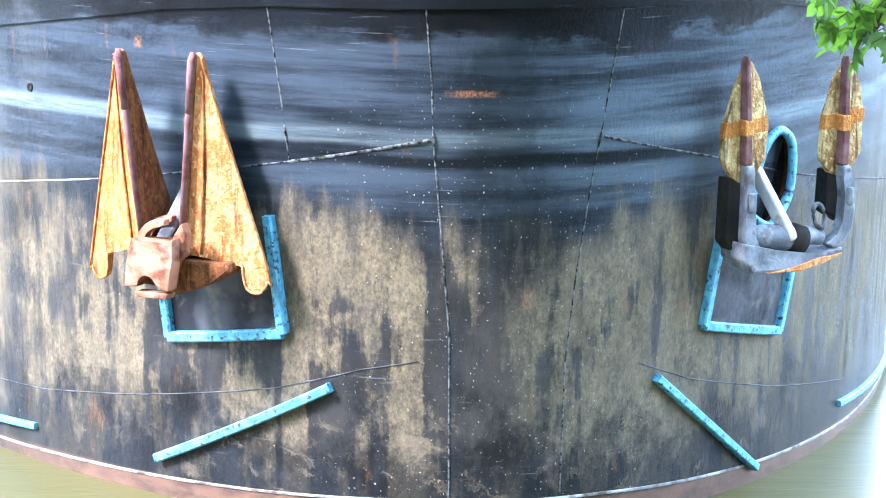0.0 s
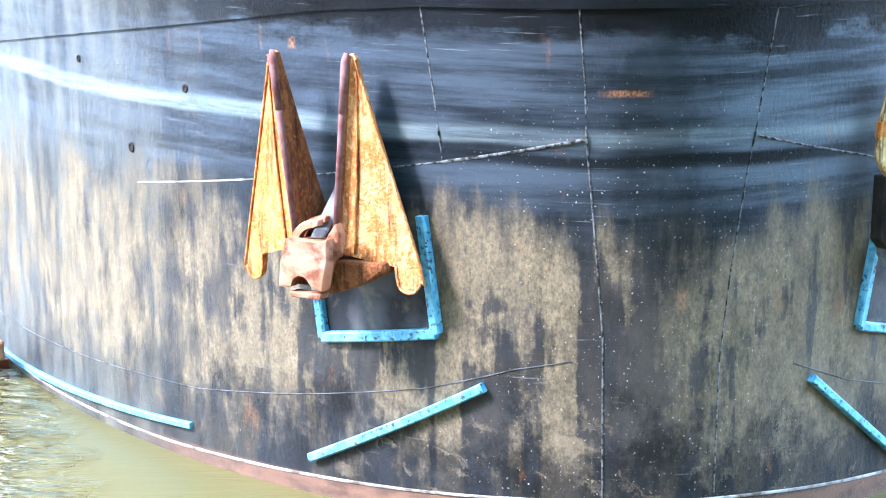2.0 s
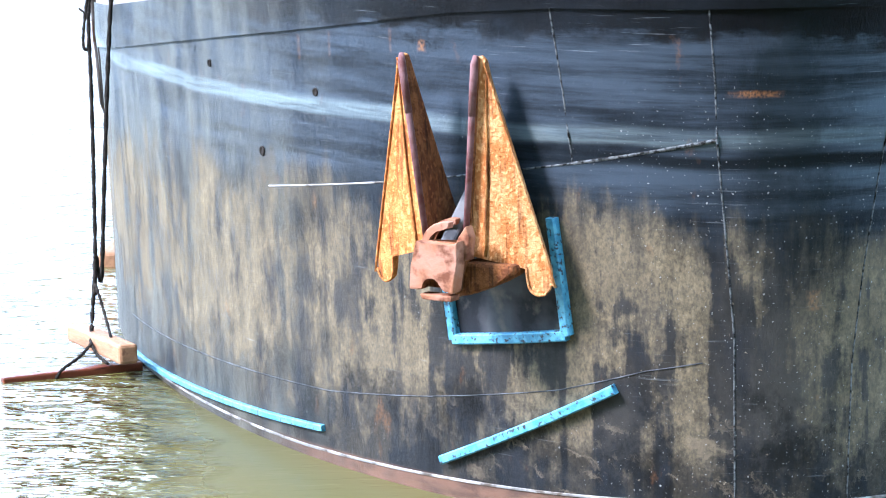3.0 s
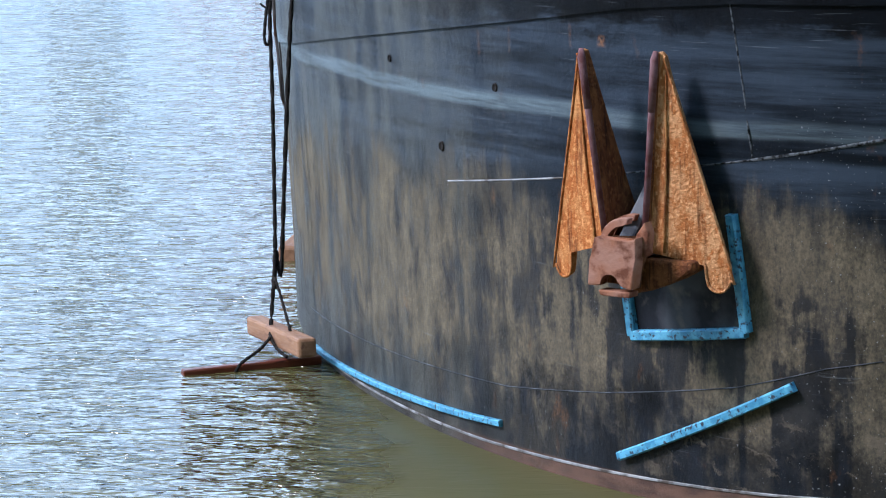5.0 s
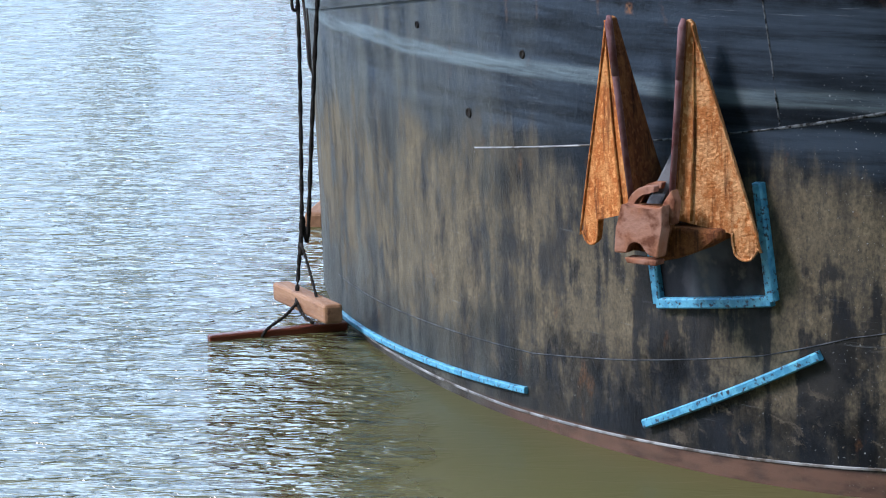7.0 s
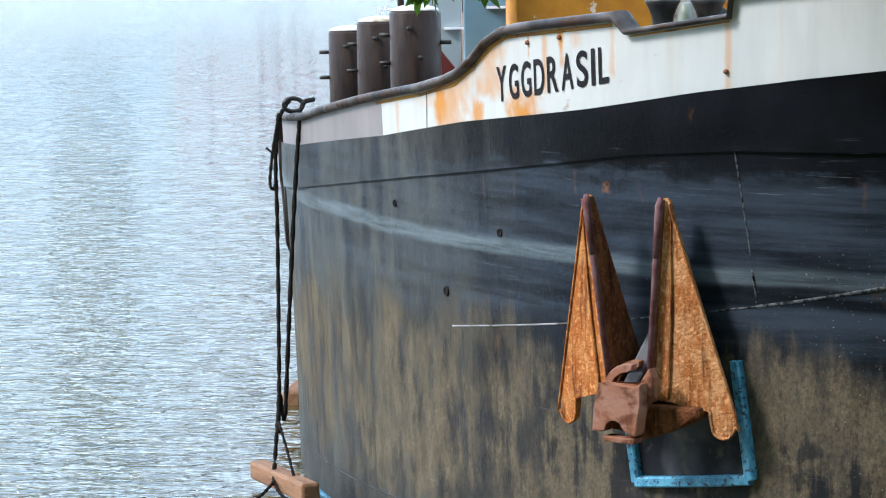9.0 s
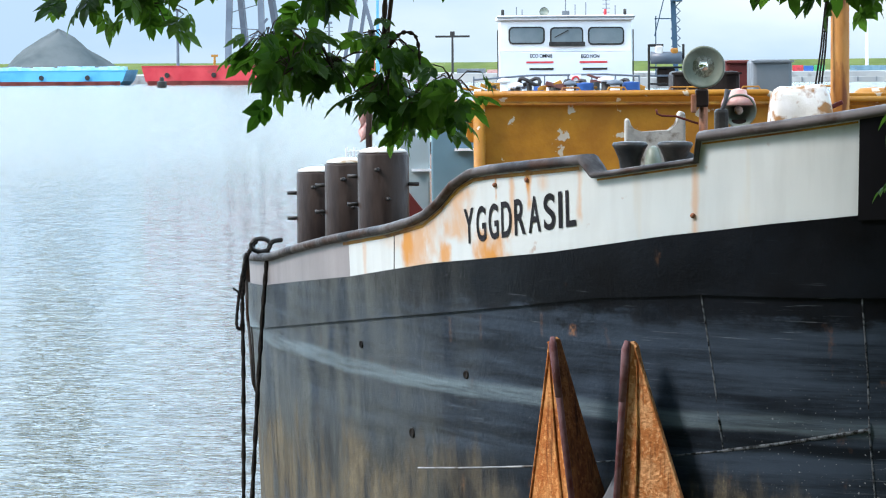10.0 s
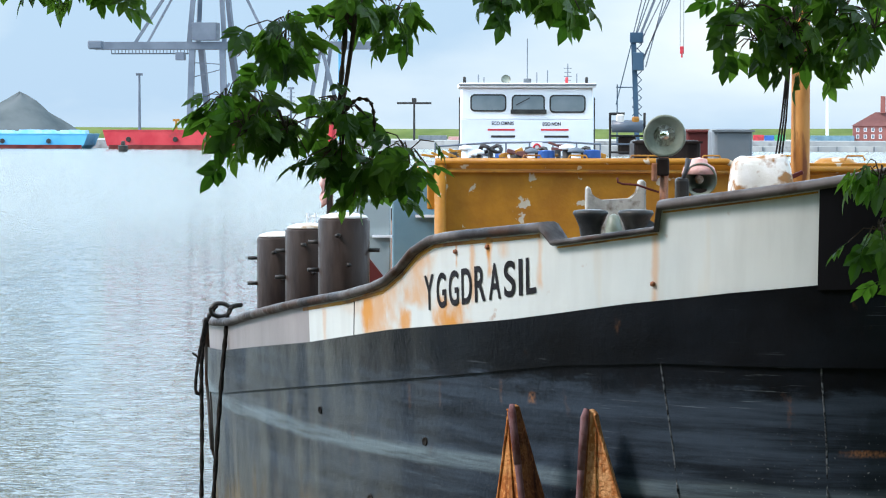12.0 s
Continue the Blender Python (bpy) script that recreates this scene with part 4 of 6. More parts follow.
    part("crown_core", core, M_SHADED_RUST, a, "red-brown flanks of the crown, darkened for shade")
    part("crown_arm", plate([(0.0, -0.595), (0.118, -0.569), (0.25, -0.513), (0.366, -0.452), (0.366, -0.40), (0.05, -0.40)], 0.16, None, Matrix.Translation((0.01, 0.05, 0)), 0.02), M_SHADED_RUST, a, "brown crown arm under the fluke")
    part("crown_lip", plate([(-0.078, -0.548), (0.111, -0.550), (0.110, -0.580), (-0.062, -0.577)], 0.09, None, Matrix.Translation((0, -0.17, 0)), 0.006), M_CROWN, a, "flat lip under the crown")
    for y, dx in ((-0.10, 0.0), (0.03, -0.03)):
        hoop = [(0.03 + dx + 0.15 * math.cos(t), -0.33 + 0.15 * math.sin(t)) for t in np.linspace(math.pi * 0.97, math.pi * 0.45, 9)]
        hoop += [(0.03 + dx + 0.115 * math.cos(t), -0.33 + 0.115 * math.sin(t)) for t in np.linspace(math.pi * 0.45, math.pi * 0.97, 9)]
        part("crown_cheek", plate(hoop, 0.06, None, Matrix.Translation((0, y, 0)), 0.006), M_CROWN, a, "curved cheek round the shank")
    part("crown_ear", plate([(0.100, -0.30), (0.115, -0.255), (0.162, -0.19), (0.185, -0.25), (0.17, -0.37), (0.12, -0.38)], 0.07, None, Matrix.Translation((0, -0.11, 0)), 0.008), M_CROWN, a, "pointed ear of the crown")
    part("shank", box(0.02, 0.10, -0.16, 0.085, 0.09, 0.60, 0.015, None, Matrix.Rotation(radians(20), 4, "Y") @ Matrix.Rotation(radians(-20), 4, "X")), M_IRON, a, "grey iron shank")
    return a


def new_anchor():
    """Stockless anchor with two leaf-shaped flukes on curved arms."""
    a = thing("anchor", pose(*NEW_ANCHOR), "grey iron stockless anchor with rusty leaf flukes on the bow", "anchor")
    arms = (
        ([(-0.384, 0.13), (-0.388, -0.25), (-0.376, -0.34), (-0.33, -0.405), (-0.27, -0.435), (-0.23, -0.37), (-0.30, -0.32), (-0.333, -0.25), (-0.335, 0.13)],
         [(-0.384, 0.13), (-0.376, 0.32), (-0.384, 0.66), (-0.373, 0.705), (-0.358, 0.675), (-0.346, 0.32), (-0.335, 0.13)],
         [(-0.335, 0.665), (-0.41, 0.511), (-0.461, 0.326), (-0.478, 0.157), (-0.431, 0.076), (-0.371, 0.028), (-0.271, 0.067), (-0.214, 0.158), (-0.207, 0.299), (-0.213, 0.41), (-0.265, 0.582), (-0.305, 0.665)],
         [(-0.462, 0.35), (-0.207, 0.375), (-0.204, 0.30), (-0.472, 0.265)],
         [(-0.425, 0.06), (-0.30, 0.06), (-0.29, -0.40), (-0.34, -0.40), (-0.442, -0.276)]),
        ([(0.262, 0.10), (0.264, 0.03), (0.285, -0.05), (0.290, -0.15), (0.272, -0.24), (0.22, -0.31), (0.165, -0.345), (0.12, -0.31), (0.195, -0.26), (0.224, -0.19), (0.224, -0.06), (0.212, 0.03), (0.212, 0.10)],
         [(0.262, 0.10), (0.256, 0.30), (0.258, 0.64), (0.246, 0.682), (0.232, 0.65), (0.224, 0.30), (0.212, 0.10)],
         [(0.275, 0.645), (0.211, 0.563), (0.152, 0.359), (0.126, 0.139), (0.179, 0.057), (0.226, 0.039), (0.329, 0.088), (0.381, 0.159), (0.388, 0.382), (0.363, 0.508), (0.31, 0.645)],
         [(0.150, 0.365), (0.392, 0.395), (0.392, 0.325), (0.140, 0.285)],
         [(0.185, 0.07), (0.30, 0.07), (0.295, -0.226), (0.171, -0.154)]),
    )
    for arm, ridge, leaf, stripe, web in arms:
        part("arm", plate(arm, 0.075, None, Matrix.Translation((0, -0.05, 0)), 0.012), M_ANCHOR_IRON, a, "curved pale grey iron arm")
        f = part("fluke", plate(leaf, 0.05, None, Matrix.Translation((0, 0.03, 0)), 0.012), M_LEAF_FLUKE, a, "leaf-shaped fluke with yellow-white flaking rust")
        part("ridge", plate(ridge, 0.07, None, Matrix.Translation((0, -0.03, 0)), 0.012), M_FLUKE_TIP, f, "purplish ridge of the fluke")
        part("rust_band", plate(stripe, 0.056, None, Matrix.Translation((0, 0.03, 0)), 0.004), M_RUST_BAND, f, "orange rust band across the fluke")
        band_x = [x for x, _ in ridge]
        part("rust_band", box((max(band_x[-1], band_x[0]) + min(band_x[-1], band_x[0])) / 2, -0.03, 0.325, 0.054, 0.076, 0.085, 0.008), M_RUST_BAND, f)
        part("fluke_root", plate(web, 0.12, None, Matrix.Translation((0, 0.08, 0)), 0.012), M_BORE, a, "black lower web of the fluke")
    body = [(-0.40, -0.27), (-0.34, -0.287), (-0.17, -0.325), (0.0, -0.347), (0.10, -0.345), (0.208, -0.325), (0.216, -0.352), (0.08, -0.398), (-0.06, -0.434), (-0.35, -0.432), (-0.405, -0.36)]
    part("crown", plate(body, 0.24, None, Matrix.Translation((0, 0.02, 0)), 0.014), M_ANCHOR_IRON, a, "pale grey iron crown plate")
    under = [(0.205, -0.358), (0.08, -0.402), (-0.06, -0.438), (-0.26, -0.436), (-0.10, -0.415), (0.05, -0.375)]
    part("rusty_underside", plate(under, 0.05, None, Matrix.Translation((0, -0.088, 0)), 0.006), M_FLUKE, a, "rusty brown underside of the crown")
    part("hub", tube(smooth_path([(-0.325, -0.02, -0.265), (-0.27, -0.025, -0.255), (-0.15, -0.03, -0.262), (-0.05, -0.03, -0.275)], 5), 0.06, 16, taper=list(np.interp(np.linspace(0, 1, 16), [0, 0.3, 0.8, 1], [0.045, 0.066, 0.07, 0.06]))), M_ANCHOR_IRON, a, "pale swelling hub", True)
    part("collar", tube([(-0.085, -0.035, -0.262), (-0.05, -0.035, -0.275), (-0.012, -0.03, -0.285)], 0.078, 18), M_BORE, a, "dark collar round the shank", True)
    part("knuckle", tube(smooth_path([(-0.02, -0.02, -0.275), (0.05, -0.02, -0.265), (0.12, -0.02, -0.285)], 5), 0.055, 14, taper=list(np.linspace(0.064, 0.04, 11))), M_ANCHOR_IRON, a, "", True)
    p, q = Vector((-0.20, 0.14, 0.08)), Vector((-0.10, -0.085, -0.28))
    part("shank", box(0, 0, 0, (q - p).length, 0.055, 0.072, 0.012, None, Matrix.Translation((p + q) / 2) @ (q - p).to_track_quat("X", "Z").to_matrix().to_4x4()), M_PALE_IRON, a, "pale grey iron shank")
    part("lug", box(0.252, -0.085, -0.06, 0.036, 0.05, 0.10, 0.016), M_ANCHOR_IRON, a, "small iron lug")
    part("lug", box(-0.352, -0.092, -0.06, 0.04, 0.03, 0.10, 0.008), M_ANCHOR_IRON, a)
    part("shackle", tube([(0.10 + 0.035 * math.cos(t), -0.03 + 0.02 * math.sin(t), -0.165 + 0.062 * math.sin(t)) for t in np.linspace(0, 2 * math.pi, 15)[:-1]], 0.013, 8, closed=True), M_IRON, a, "iron ring on the arm", True)
    return a


old_anchor()
new_anchor()


# ---- fender logs and their ropes ----
def log(name, p, q, wide, material, label):
    p, q = Vector(p), Vector(q)
    d = q - p
    ob = thing(name, Matrix.Translation(p) @ d.to_track_quat("X", "Z").to_matrix().to_4x4(), label, "log", "fender logs at the bow")
    b = box(d.length / 2, 0, 0, d.length, wide, wide, wide * 0.16)
    for v in b.verts:
        v.co.y += 0.012 * math.sin(v.co.x * 9)
        v.co.z += 0.010 * math.sin(v.co.x * 7 + 1)
    part("timber", b, material, ob)
    return ob


log("fender_log", (-4.508, 19.9, 0.108), (-3.884, 18.7, 0.2), 0.13, M_LOG, "squared pale brown timber fender log hung beside the hull")
log("fender_log", (-4.744, 18.72, -0.016), (-3.895, 19.15, 0.004), 0.085, M_WET_LOG, "wet dark red timber fender log floating at the waterline")
log("fender_log", (-4.99, 23.3, 0.03), (-4.92, 24.2, 0.10), 0.16, M_LOG, "squared brown timber fender log hung further aft")


def twisted(points, r, name, parent):
    pts = smooth_path(points, 10)
    return part(name, tube(pts, r, 8, taper=[r * (1 + 0.22 * math.sin(i * 2.1)) for i in range(len(pts))]), M_ROPE, parent, "", True)


ropes = thing("fender_rope", pose(0, 0, 0), "black tarred rope hanging from the rail ring to the fender logs", "rope")
twisted([(-4.199, 19.75, 2.696), (-4.258, 19.7, 2.576), (-4.281, 19.65, 2.311), (-4.269, 19.6, 1.853), (-4.264, 19.55, 1.24), (-4.262, 19.5, 0.704), (-4.266, 19.45, 0.527), (-4.284, 19.4, 0.224), (-4.247, 19.2, 0.145)], 0.014, "long_rope", ropes)
twisted([(-4, 19.6, 2.711), (-4.037, 19.4, 2.678), (-4.074, 19.4, 2.406), (-4.117, 19.4, 1.874), (-4.163, 19.4, 1.184), (-4.216, 19.45, 0.557), (-4.249, 19.45, 0.722), (-4.253, 19.4, 0.458)], 0.015, "second_rope", ropes)
twisted([(-4.247, 19.4, 0.536), (-4.186, 19.3, 0.418), (-4.073, 19.05, 0.222)], 0.010, "log_rope", ropes)
twisted([(-4.246, 19.2, 0.165), (-4.286, 19, 0.114), (-4.377, 18.85, 0.051), (-4.43, 18.85, -0.038)], 0.011, "sling", ropes)
twisted([(-4.246, 19.2, 0.165), (-4.184, 19.1, 0.107), (-4.094, 19, 0.07)], 0.011, "sling", ropes)
twisted([(-4.239, 19.6, 2.621), (-4.273, 19.55, 2.395), (-4.291, 19.5, 2.17), (-4.273, 19.5, 2.112), (-4.252, 19.5, 2.17), (-4.251, 19.5, 2.361)], 0.011, "loop", ropes)
twisted([(-4.252, 19.5, 2.342), (-4.286, 19.5, 2.369), (-4.313, 19.5, 2.392)], 0.008, "rope_end", ropes)
ring_at = Vector((-4.151, 19.65, 2.671))
ring = [ring_at + Vector((0.062 * math.cos(t), 0.02 * math.cos(t), 0.045 * math.sin(t))) for t in np.linspace(0, 2 * math.pi, 25)[:-1]]
eye_ring = part("mooring_ring", tube(ring, 0.016, 10, closed=True), M_BLACK_IRON, None, "", True)
tagged(eye_ring, "dark iron mooring ring on the cap rail", "ring")


# ---- on the foredeck (ship's own measures) ----
def aboard(name, x, y, z, label, category, group="", turn=0.0):
    return thing(name, barge.matrix_world @ pose(x, y, z, 0, 0, turn), label, category, group)


bpy.context.view_layer.update()
for px, a0, rr, top in ((-2.863, 4.65, 0.168, 3.318), (-3.124, 5.8, 0.168, 3.213), (-3.369, 6.8, 0.168, 3.118)):
    post = aboard("mooring_post", px, a0, 0.9, "dark brown steel mooring post with pale cap and pins", "bollard", "mooring posts on the foredeck")
    h = top - 0.9
    part("post", lathe([(rr, 0), (rr, h - 0.02), (rr - 0.012, h - 0.004), (rr - 0.03, h)], sides=36), M_POST, post, "", True)
    part("cap", lathe([(rr - 0.01, h - 0.002), (rr - 0.02, h + 0.012), (rr - 0.08, h + 0.03), (0.0001, h + 0.036)], sides=36), M_POST_CAP, post, "pale bird-stained cap", True)
    for ang, k in ((-100, 0.11), (-80, 0.30), (-12, 0.21), (188, 0.34), (172, 0.16)):
        c, s_ = math.cos(radians(ang)), math.sin(radians(ang))
        part("pin", tube([(c * (rr - 0.02), s_ * (rr - 0.02), h - k), (c * (rr + 0.07), s_ * (rr + 0.07), h - k)], 0.014, 10), M_BLACK_IRON, post, "short steel pin", True)

bracket = aboard("deck_bracket", -2.652, 5.4, 1.6, "dark red triangular steel bracket on the foredeck", "bracket")
part("gusset", plate([(-0.09, 0.0), (0.07, 0.0), (0.07, 2.865 - 1.6), (-0.06, 3.03 - 1.6)], 0.05, None, None, 0.005), M_DARKRED, bracket)
hand = aboard("handrail", -3.281, 12.0, 0.9, "thin white handrail posts beside the deck", "rail")
for k in range(4):
    part("stanchion", tube([(-0.06 + 0.035 * k, 0, 0), (-0.06 + 0.035 * k, 0, 3.137 - 0.9 - 0.02 * (k % 2))], 0.009, 6), M_CABIN, hand)
part("hand_bar", tube([(-0.07, 0, 3.097 - 0.9), (0.06, 0, 3.107 - 0.9)], 0.008, 6), M_CABIN, hand)

# hatch coaming with its lip and stays
HATCH_Y, HATCH_END, HATCH_TOP = 8.0, 66.0, 3.641
HX0, HX1 = -2.173, 2.25
COVER = 3.0
coaming = aboard("hatch_coaming", 0, HATCH_Y, 0, "ochre yellow steel hatch coaming with chipped paint", "coaming")
part("front_plate", box((HX0 + HX1) / 2, 0.02, (0.8 + HATCH_TOP) / 2, HX1 - HX0, 0.04, HATCH_TOP - 0.8, 0.006), M_YELLOW, coaming, "yellow front plate with flaked patches")
for x in (HX0 + 0.02, HX1 - 0.02):
    part("side_plate", box(x, (HATCH_END - HATCH_Y) / 2, (0.8 + COVER) / 2, 0.04, HATCH_END - HATCH_Y - 0.09, COVER - 0.8, 0.006), M_YELLOW, coaming)
part("corner_post", tube([(HX0 - 0.02, -0.02, 0.8), (HX0 - 0.02, -0.02, HATCH_TOP)], 0.045, 12), M_YELLOW, coaming, "", True)
part("rear_plate", box((HX0 + HX1) / 2, HATCH_END - HATCH_Y, (0.8 + COVER) / 2, HX1 - HX0, 0.04, COVER - 0.8), M_YELLOW, coaming)
part("hatch_cover", box((HX0 + HX1) / 2, (HATCH_END - HATCH_Y) / 2, COVER - 0.03, HX1 - HX0 - 0.1, HATCH_END - HATCH_Y - 0.1, 0.05), M_GREYBOX, coaming, "flat grey hatch cover")
part("top_rail", tube([(HX0 - 0.06, -0.05, HATCH_TOP + 0.01), (0.0, -0.05, HATCH_TOP + 0.01), (0.12, -0.05, HATCH_TOP - 0.05), (HX1, -0.05, HATCH_TOP - 0.05)], 0.026, 10), M_YELLOW, coaming, "rounded yellow edge rail", True)
part("lower_rail", tube([(HX0, -0.03, HATCH_TOP - 0.06), (HX1, -0.03, HATCH_TOP - 0.09)], 0.014, 8), M_YELLOW_RUST, coaming, "", True)
for x in (HX0 + 0.6, HX0 + 0.95, -0.75, -0.62, -0.2, 0.35, 0.9):
    part("grab_bar", tube([(x, -0.05, HATCH_TOP + 0.02), (x + 0.02, -0.05, HATCH_TOP + 0.055), (x + 0.14, -0.05, HATCH_TOP + 0.055), (x + 0.16, -0.05, HATCH_TOP + 0.02)], 0.008, 6), M_YELLOW_RUST, coaming)
part("side_box", box(HX0 - 0.07, 0.15, HATCH_TOP - 0.2, 0.1, 0.2, 0.32, 0.01), M_YELLOW, coaming)
part("vent_dome", lathe([(0.17, 0), (0.165, 0.03), (0.12, 0.06), (0.0001, 0.07)], 0.903, 0.45, HATCH_TOP - 0.03, turn=Matrix.Diagonal((1, 1, 1, 1))), M_YELLOW, coaming, "low yellow dome", True)

# teal and pale lockers beside the coaming
for x0, x1, y, top, mt, lb in ((-2.571, -2.169, 9.0, 3.521, M_TEAL, "teal painted steel deck locker with rust marks"),
                               (-2.88, -2.582, 10.5, 3.305, M_PALE, "pale grey-blue steel deck locker")):
    lk = aboard("deck_locker", (x0 + x1) / 2, y, 0.85, lb, "locker")
    part("body", box(0, 0.5, (top - 0.85) / 2, x1 - x0 - 0.01, 1.0, top - 0.85, 0.015), mt, lk)
    part("edge_strip", box((x1 - x0) / 2 - 0.03, -0.012, (top - 0.85) / 2, 0.025, 0.02, top - 0.9), M_PALE, lk)
    part("ledge", box(0.12, -0.03, top - 1.17, 0.26, 0.05, 0.02), M_CABIN, lk)

# twin rope bollards and the fairlead saddle
twin = aboard("twin_bollard", -1.327, 1.3, 3.37, "black cast twin bollard with flared heads", "bollard")
for x in (-0.135, 0.11):
    part("bollard_head", lathe([(0.075, -0.35), (0.055, -0.05), (0.062, 0.0), (0.085, 0.055), (0.098, 0.075), (0.09, 0.09), (0.05, 0.095), (0.0001, 0.095)], x, 0, 0.0), M_BLACK_IRON, twin, "", True)
part("bollard_middle", lathe([(0.05, -0.35), (0.045, 0.0), (0.03, 0.06), (0.0001, 0.075)], -0.015, -0.08, 0.0), M_LAMP, twin, "", True)
part("brace", box(0.2, -0.02, 0.0, 0.16, 0.02, 0.05, 0.006, None, Matrix.Rotation(radians(32), 4, "Y")), M_IRON, twin)
part("base_plate", box(0, 0, -0.36, 0.5, 0.3, 0.03, 0.005), M_BLACK_IRON, twin)
saddle = aboard("fairlead", -1.276, 2.0, 3.442, "worn white U-shaped mooring fairlead", "fairlead")
u = [(-0.17, 0.13), (-0.15, 0.135), (-0.135, 0.07), (-0.08, 0.045), (0.08, 0.055), (0.12, 0.09), (0.125, 0.165), (0.145, 0.175), (0.165, 0.16), (0.165, -0.35), (-0.17, -0.35)]
part("saddle_casting", plate(u, 0.16, None, None, 0.012), M_SADDLE, saddle)
part("roller_stub", tube([(-0.12, 0, 0.0), (0.12, 0, 0.0)], 0.05, 12), M_LAMP, saddle, "", True)

# search lamp on its post
lamp = aboard("search_lamp", -1.042, 1.55, 2.9, "green-grey round search lamp on a rusty post", "lamp")
lz = 3.863 - 2.9
face = Matrix.Rotation(radians(96), 4, "X") @ Matrix.Rotation(radians(0), 4, "Z")
part("shell", lathe([(0.03, -0.13), (0.085, -0.08), (0.112, 0.0), (0.118, 0.012), (0.112, 0.02), (0.10, 0.016), (0.058, -0.004)], 0, 0, lz, 36, None, face), M_LAMP, lamp, "green-grey lamp shell with a broad rim", True)
part("reflector", lathe([(0.06, -0.002), (0.045, -0.025), (0.02, -0.036), (0.0001, -0.038)], 0, 0, lz, 28, None, face), M_REFLECT, lamp, "silvery reflector", True)
part("lens", lathe([(0.026, -0.014), (0.02, -0.006), (0.0001, -0.003)], 0, 0, lz, 20, None, face), M_YELLOW, lamp, "amber lamp glass", True)
part("post", tube([(0, 0.02, 0), (0, 0.02, lz - 0.10)], 0.024, 12), M_CROWN, lamp, "rusty post", True)
part("bracket", box(-0.01, 0, lz - 0.17, 0.07, 0.06, 0.10, 0.012), M_POST, lamp)
part("clamp", box(-0.055, -0.01, lz - 0.2, 0.03, 0.04, 0.1, 0.008), M_CROWN, lamp)
part("crank", tube([(-0.26, 0, lz - 0.23), (-0.255, 0, lz - 0.255), (-0.23, 0, lz - 0.265), (-0.15, 0, lz - 0.27), (-0.03, 0, lz - 0.31)], 0.007, 6), M_DARKRED, lamp, "thin bent crank rod", True)

horn = aboard("deck_horn", -0.811, 1.9, 3.1, "pale grey signal horn with faded red top", "horn")
hz = 3.616 - 3.1
part("bell", lathe([(0.03, -0.14), (0.05, -0.08), (0.092, 0.0), (0.096, 0.008), (0.088, 0.008), (0.05, -0.07), (0.02, -0.1)], 0, 0, hz, 28, None, Matrix.Rotation(radians(92), 4, "X")), M_LAMP, horn, "", True)
part("driver", lathe([(0.02, -0.11), (0.024, -0.03), (0.0001, -0.02)], 0, 0, hz, 16, None, Matrix.Rotation(radians(92), 4, "X")), M_COVER, horn, "", True)
part("housing", lathe([(0.10, 0.0), (0.085, 0.04), (0.05, 0.06), (0.045, 0.085), (0.0001, 0.095)], 0, 0.06, hz + 0.03, 20), M_PINK, horn, "faded red and white housing", True)
part("stand", box(0, 0.06, (hz - 0.05) / 2, 0.08, 0.08, hz - 0.05), M_POST, horn)
lever = aboard("brake_lever", -0.922, 1.8, 3.1, "grey brake lever on a black gear housing", "lever")
part("housing", box(0, 0, 3.58 - 3.1 - 0.15, 0.075, 0.1, 0.40, 0.02), M_BLACK_IRON, lever)
part("arm", tube([(0.0, -0.03, 3.618 - 3.1), (0.02, -0.03, 3.674 - 3.1), (0.035, -0.03, 3.737 - 3.1)], 0.012, 10, taper=[0.011, 0.012, 0.018]), M_IRON, lever, "", True)

cover = aboard("windlass_cover", -0.387, 2.6, 3.663, "white painted windlass cover with rust spots", "cover")
cb = box(0, 0, -0.12, 0.34, 0.34, 0.40, 0.05)
bmesh.ops.subdivide_edges(cb, edges=cb.edges[:], cuts=2, use_grid_fill=True)
for v in cb.verts:
    v.co.x *= 1.0 - 0.7 * max(0, v.co.z + 0.02)
    v.co += 0.035 * noise.noise_vector(v.co * 7)
part("hood", cb, M_COVER, cover, "", True)
part("handle", box(0.2, -0.05, -0.03, 0.09, 0.03, 0.025, 0.006, None, Matrix.Rotation(radians(-24), 4, "Y")), M_DARKRED, cover)

mast = aboard("mast", 0.059, 4.2, 2.3, "orange-brown weathered timber mast with stays", "mast")
part("pole", lathe([(0.064, 0), (0.06, 1.5), (0.056, 3.4), (0.04, 3.46)], sides=20), M_MAST, mast, "", True)
for dx in (-0.10, -0.115, -0.13):
    part("stay", tube([(-0.05, -0.03, 2.4), (dx * 1.0, -0.06, 1.66), (dx * 1.55, -0.1, 1.22)], 0.006, 6), M_ROPE, mast)

# deck gear aft on the hatch
for x0, x1, y, py0, mt, nm, lb in ((0.53, 0.909, 14, 3.912, M_GREYBOX, "gear_box", "grey steel gear box with chamfered corner"),
                                   (0.362, 0.629, 15, 3.907, M_DARKRED, "winch_guard", "dark red steel winch guard"),
                                   (-0.321, 0.304, 13, 3.806, M_POST, "capstan_housing", "dark brown steel capstan housing")):
    ob = aboard(nm, (x0 + x1) / 2, y, COVER - 0.01, lb, "deck gear")
    part("body", box(0, 0.3, (py0 - COVER) / 2, x1 - x0, 0.6, py0 - COVER, 0.035), mt, ob)
    part("flange", box(0, 0.0, py0 - COVER - 0.02, x1 - x0 + 0.03, 0.05, 0.02), mt, ob)
gear = aboard("deck_winch", -0.039, 18, COVER - 0.01, "small deck winch with yellow motor and rails", "winch")
gz = lambda v: v - COVER
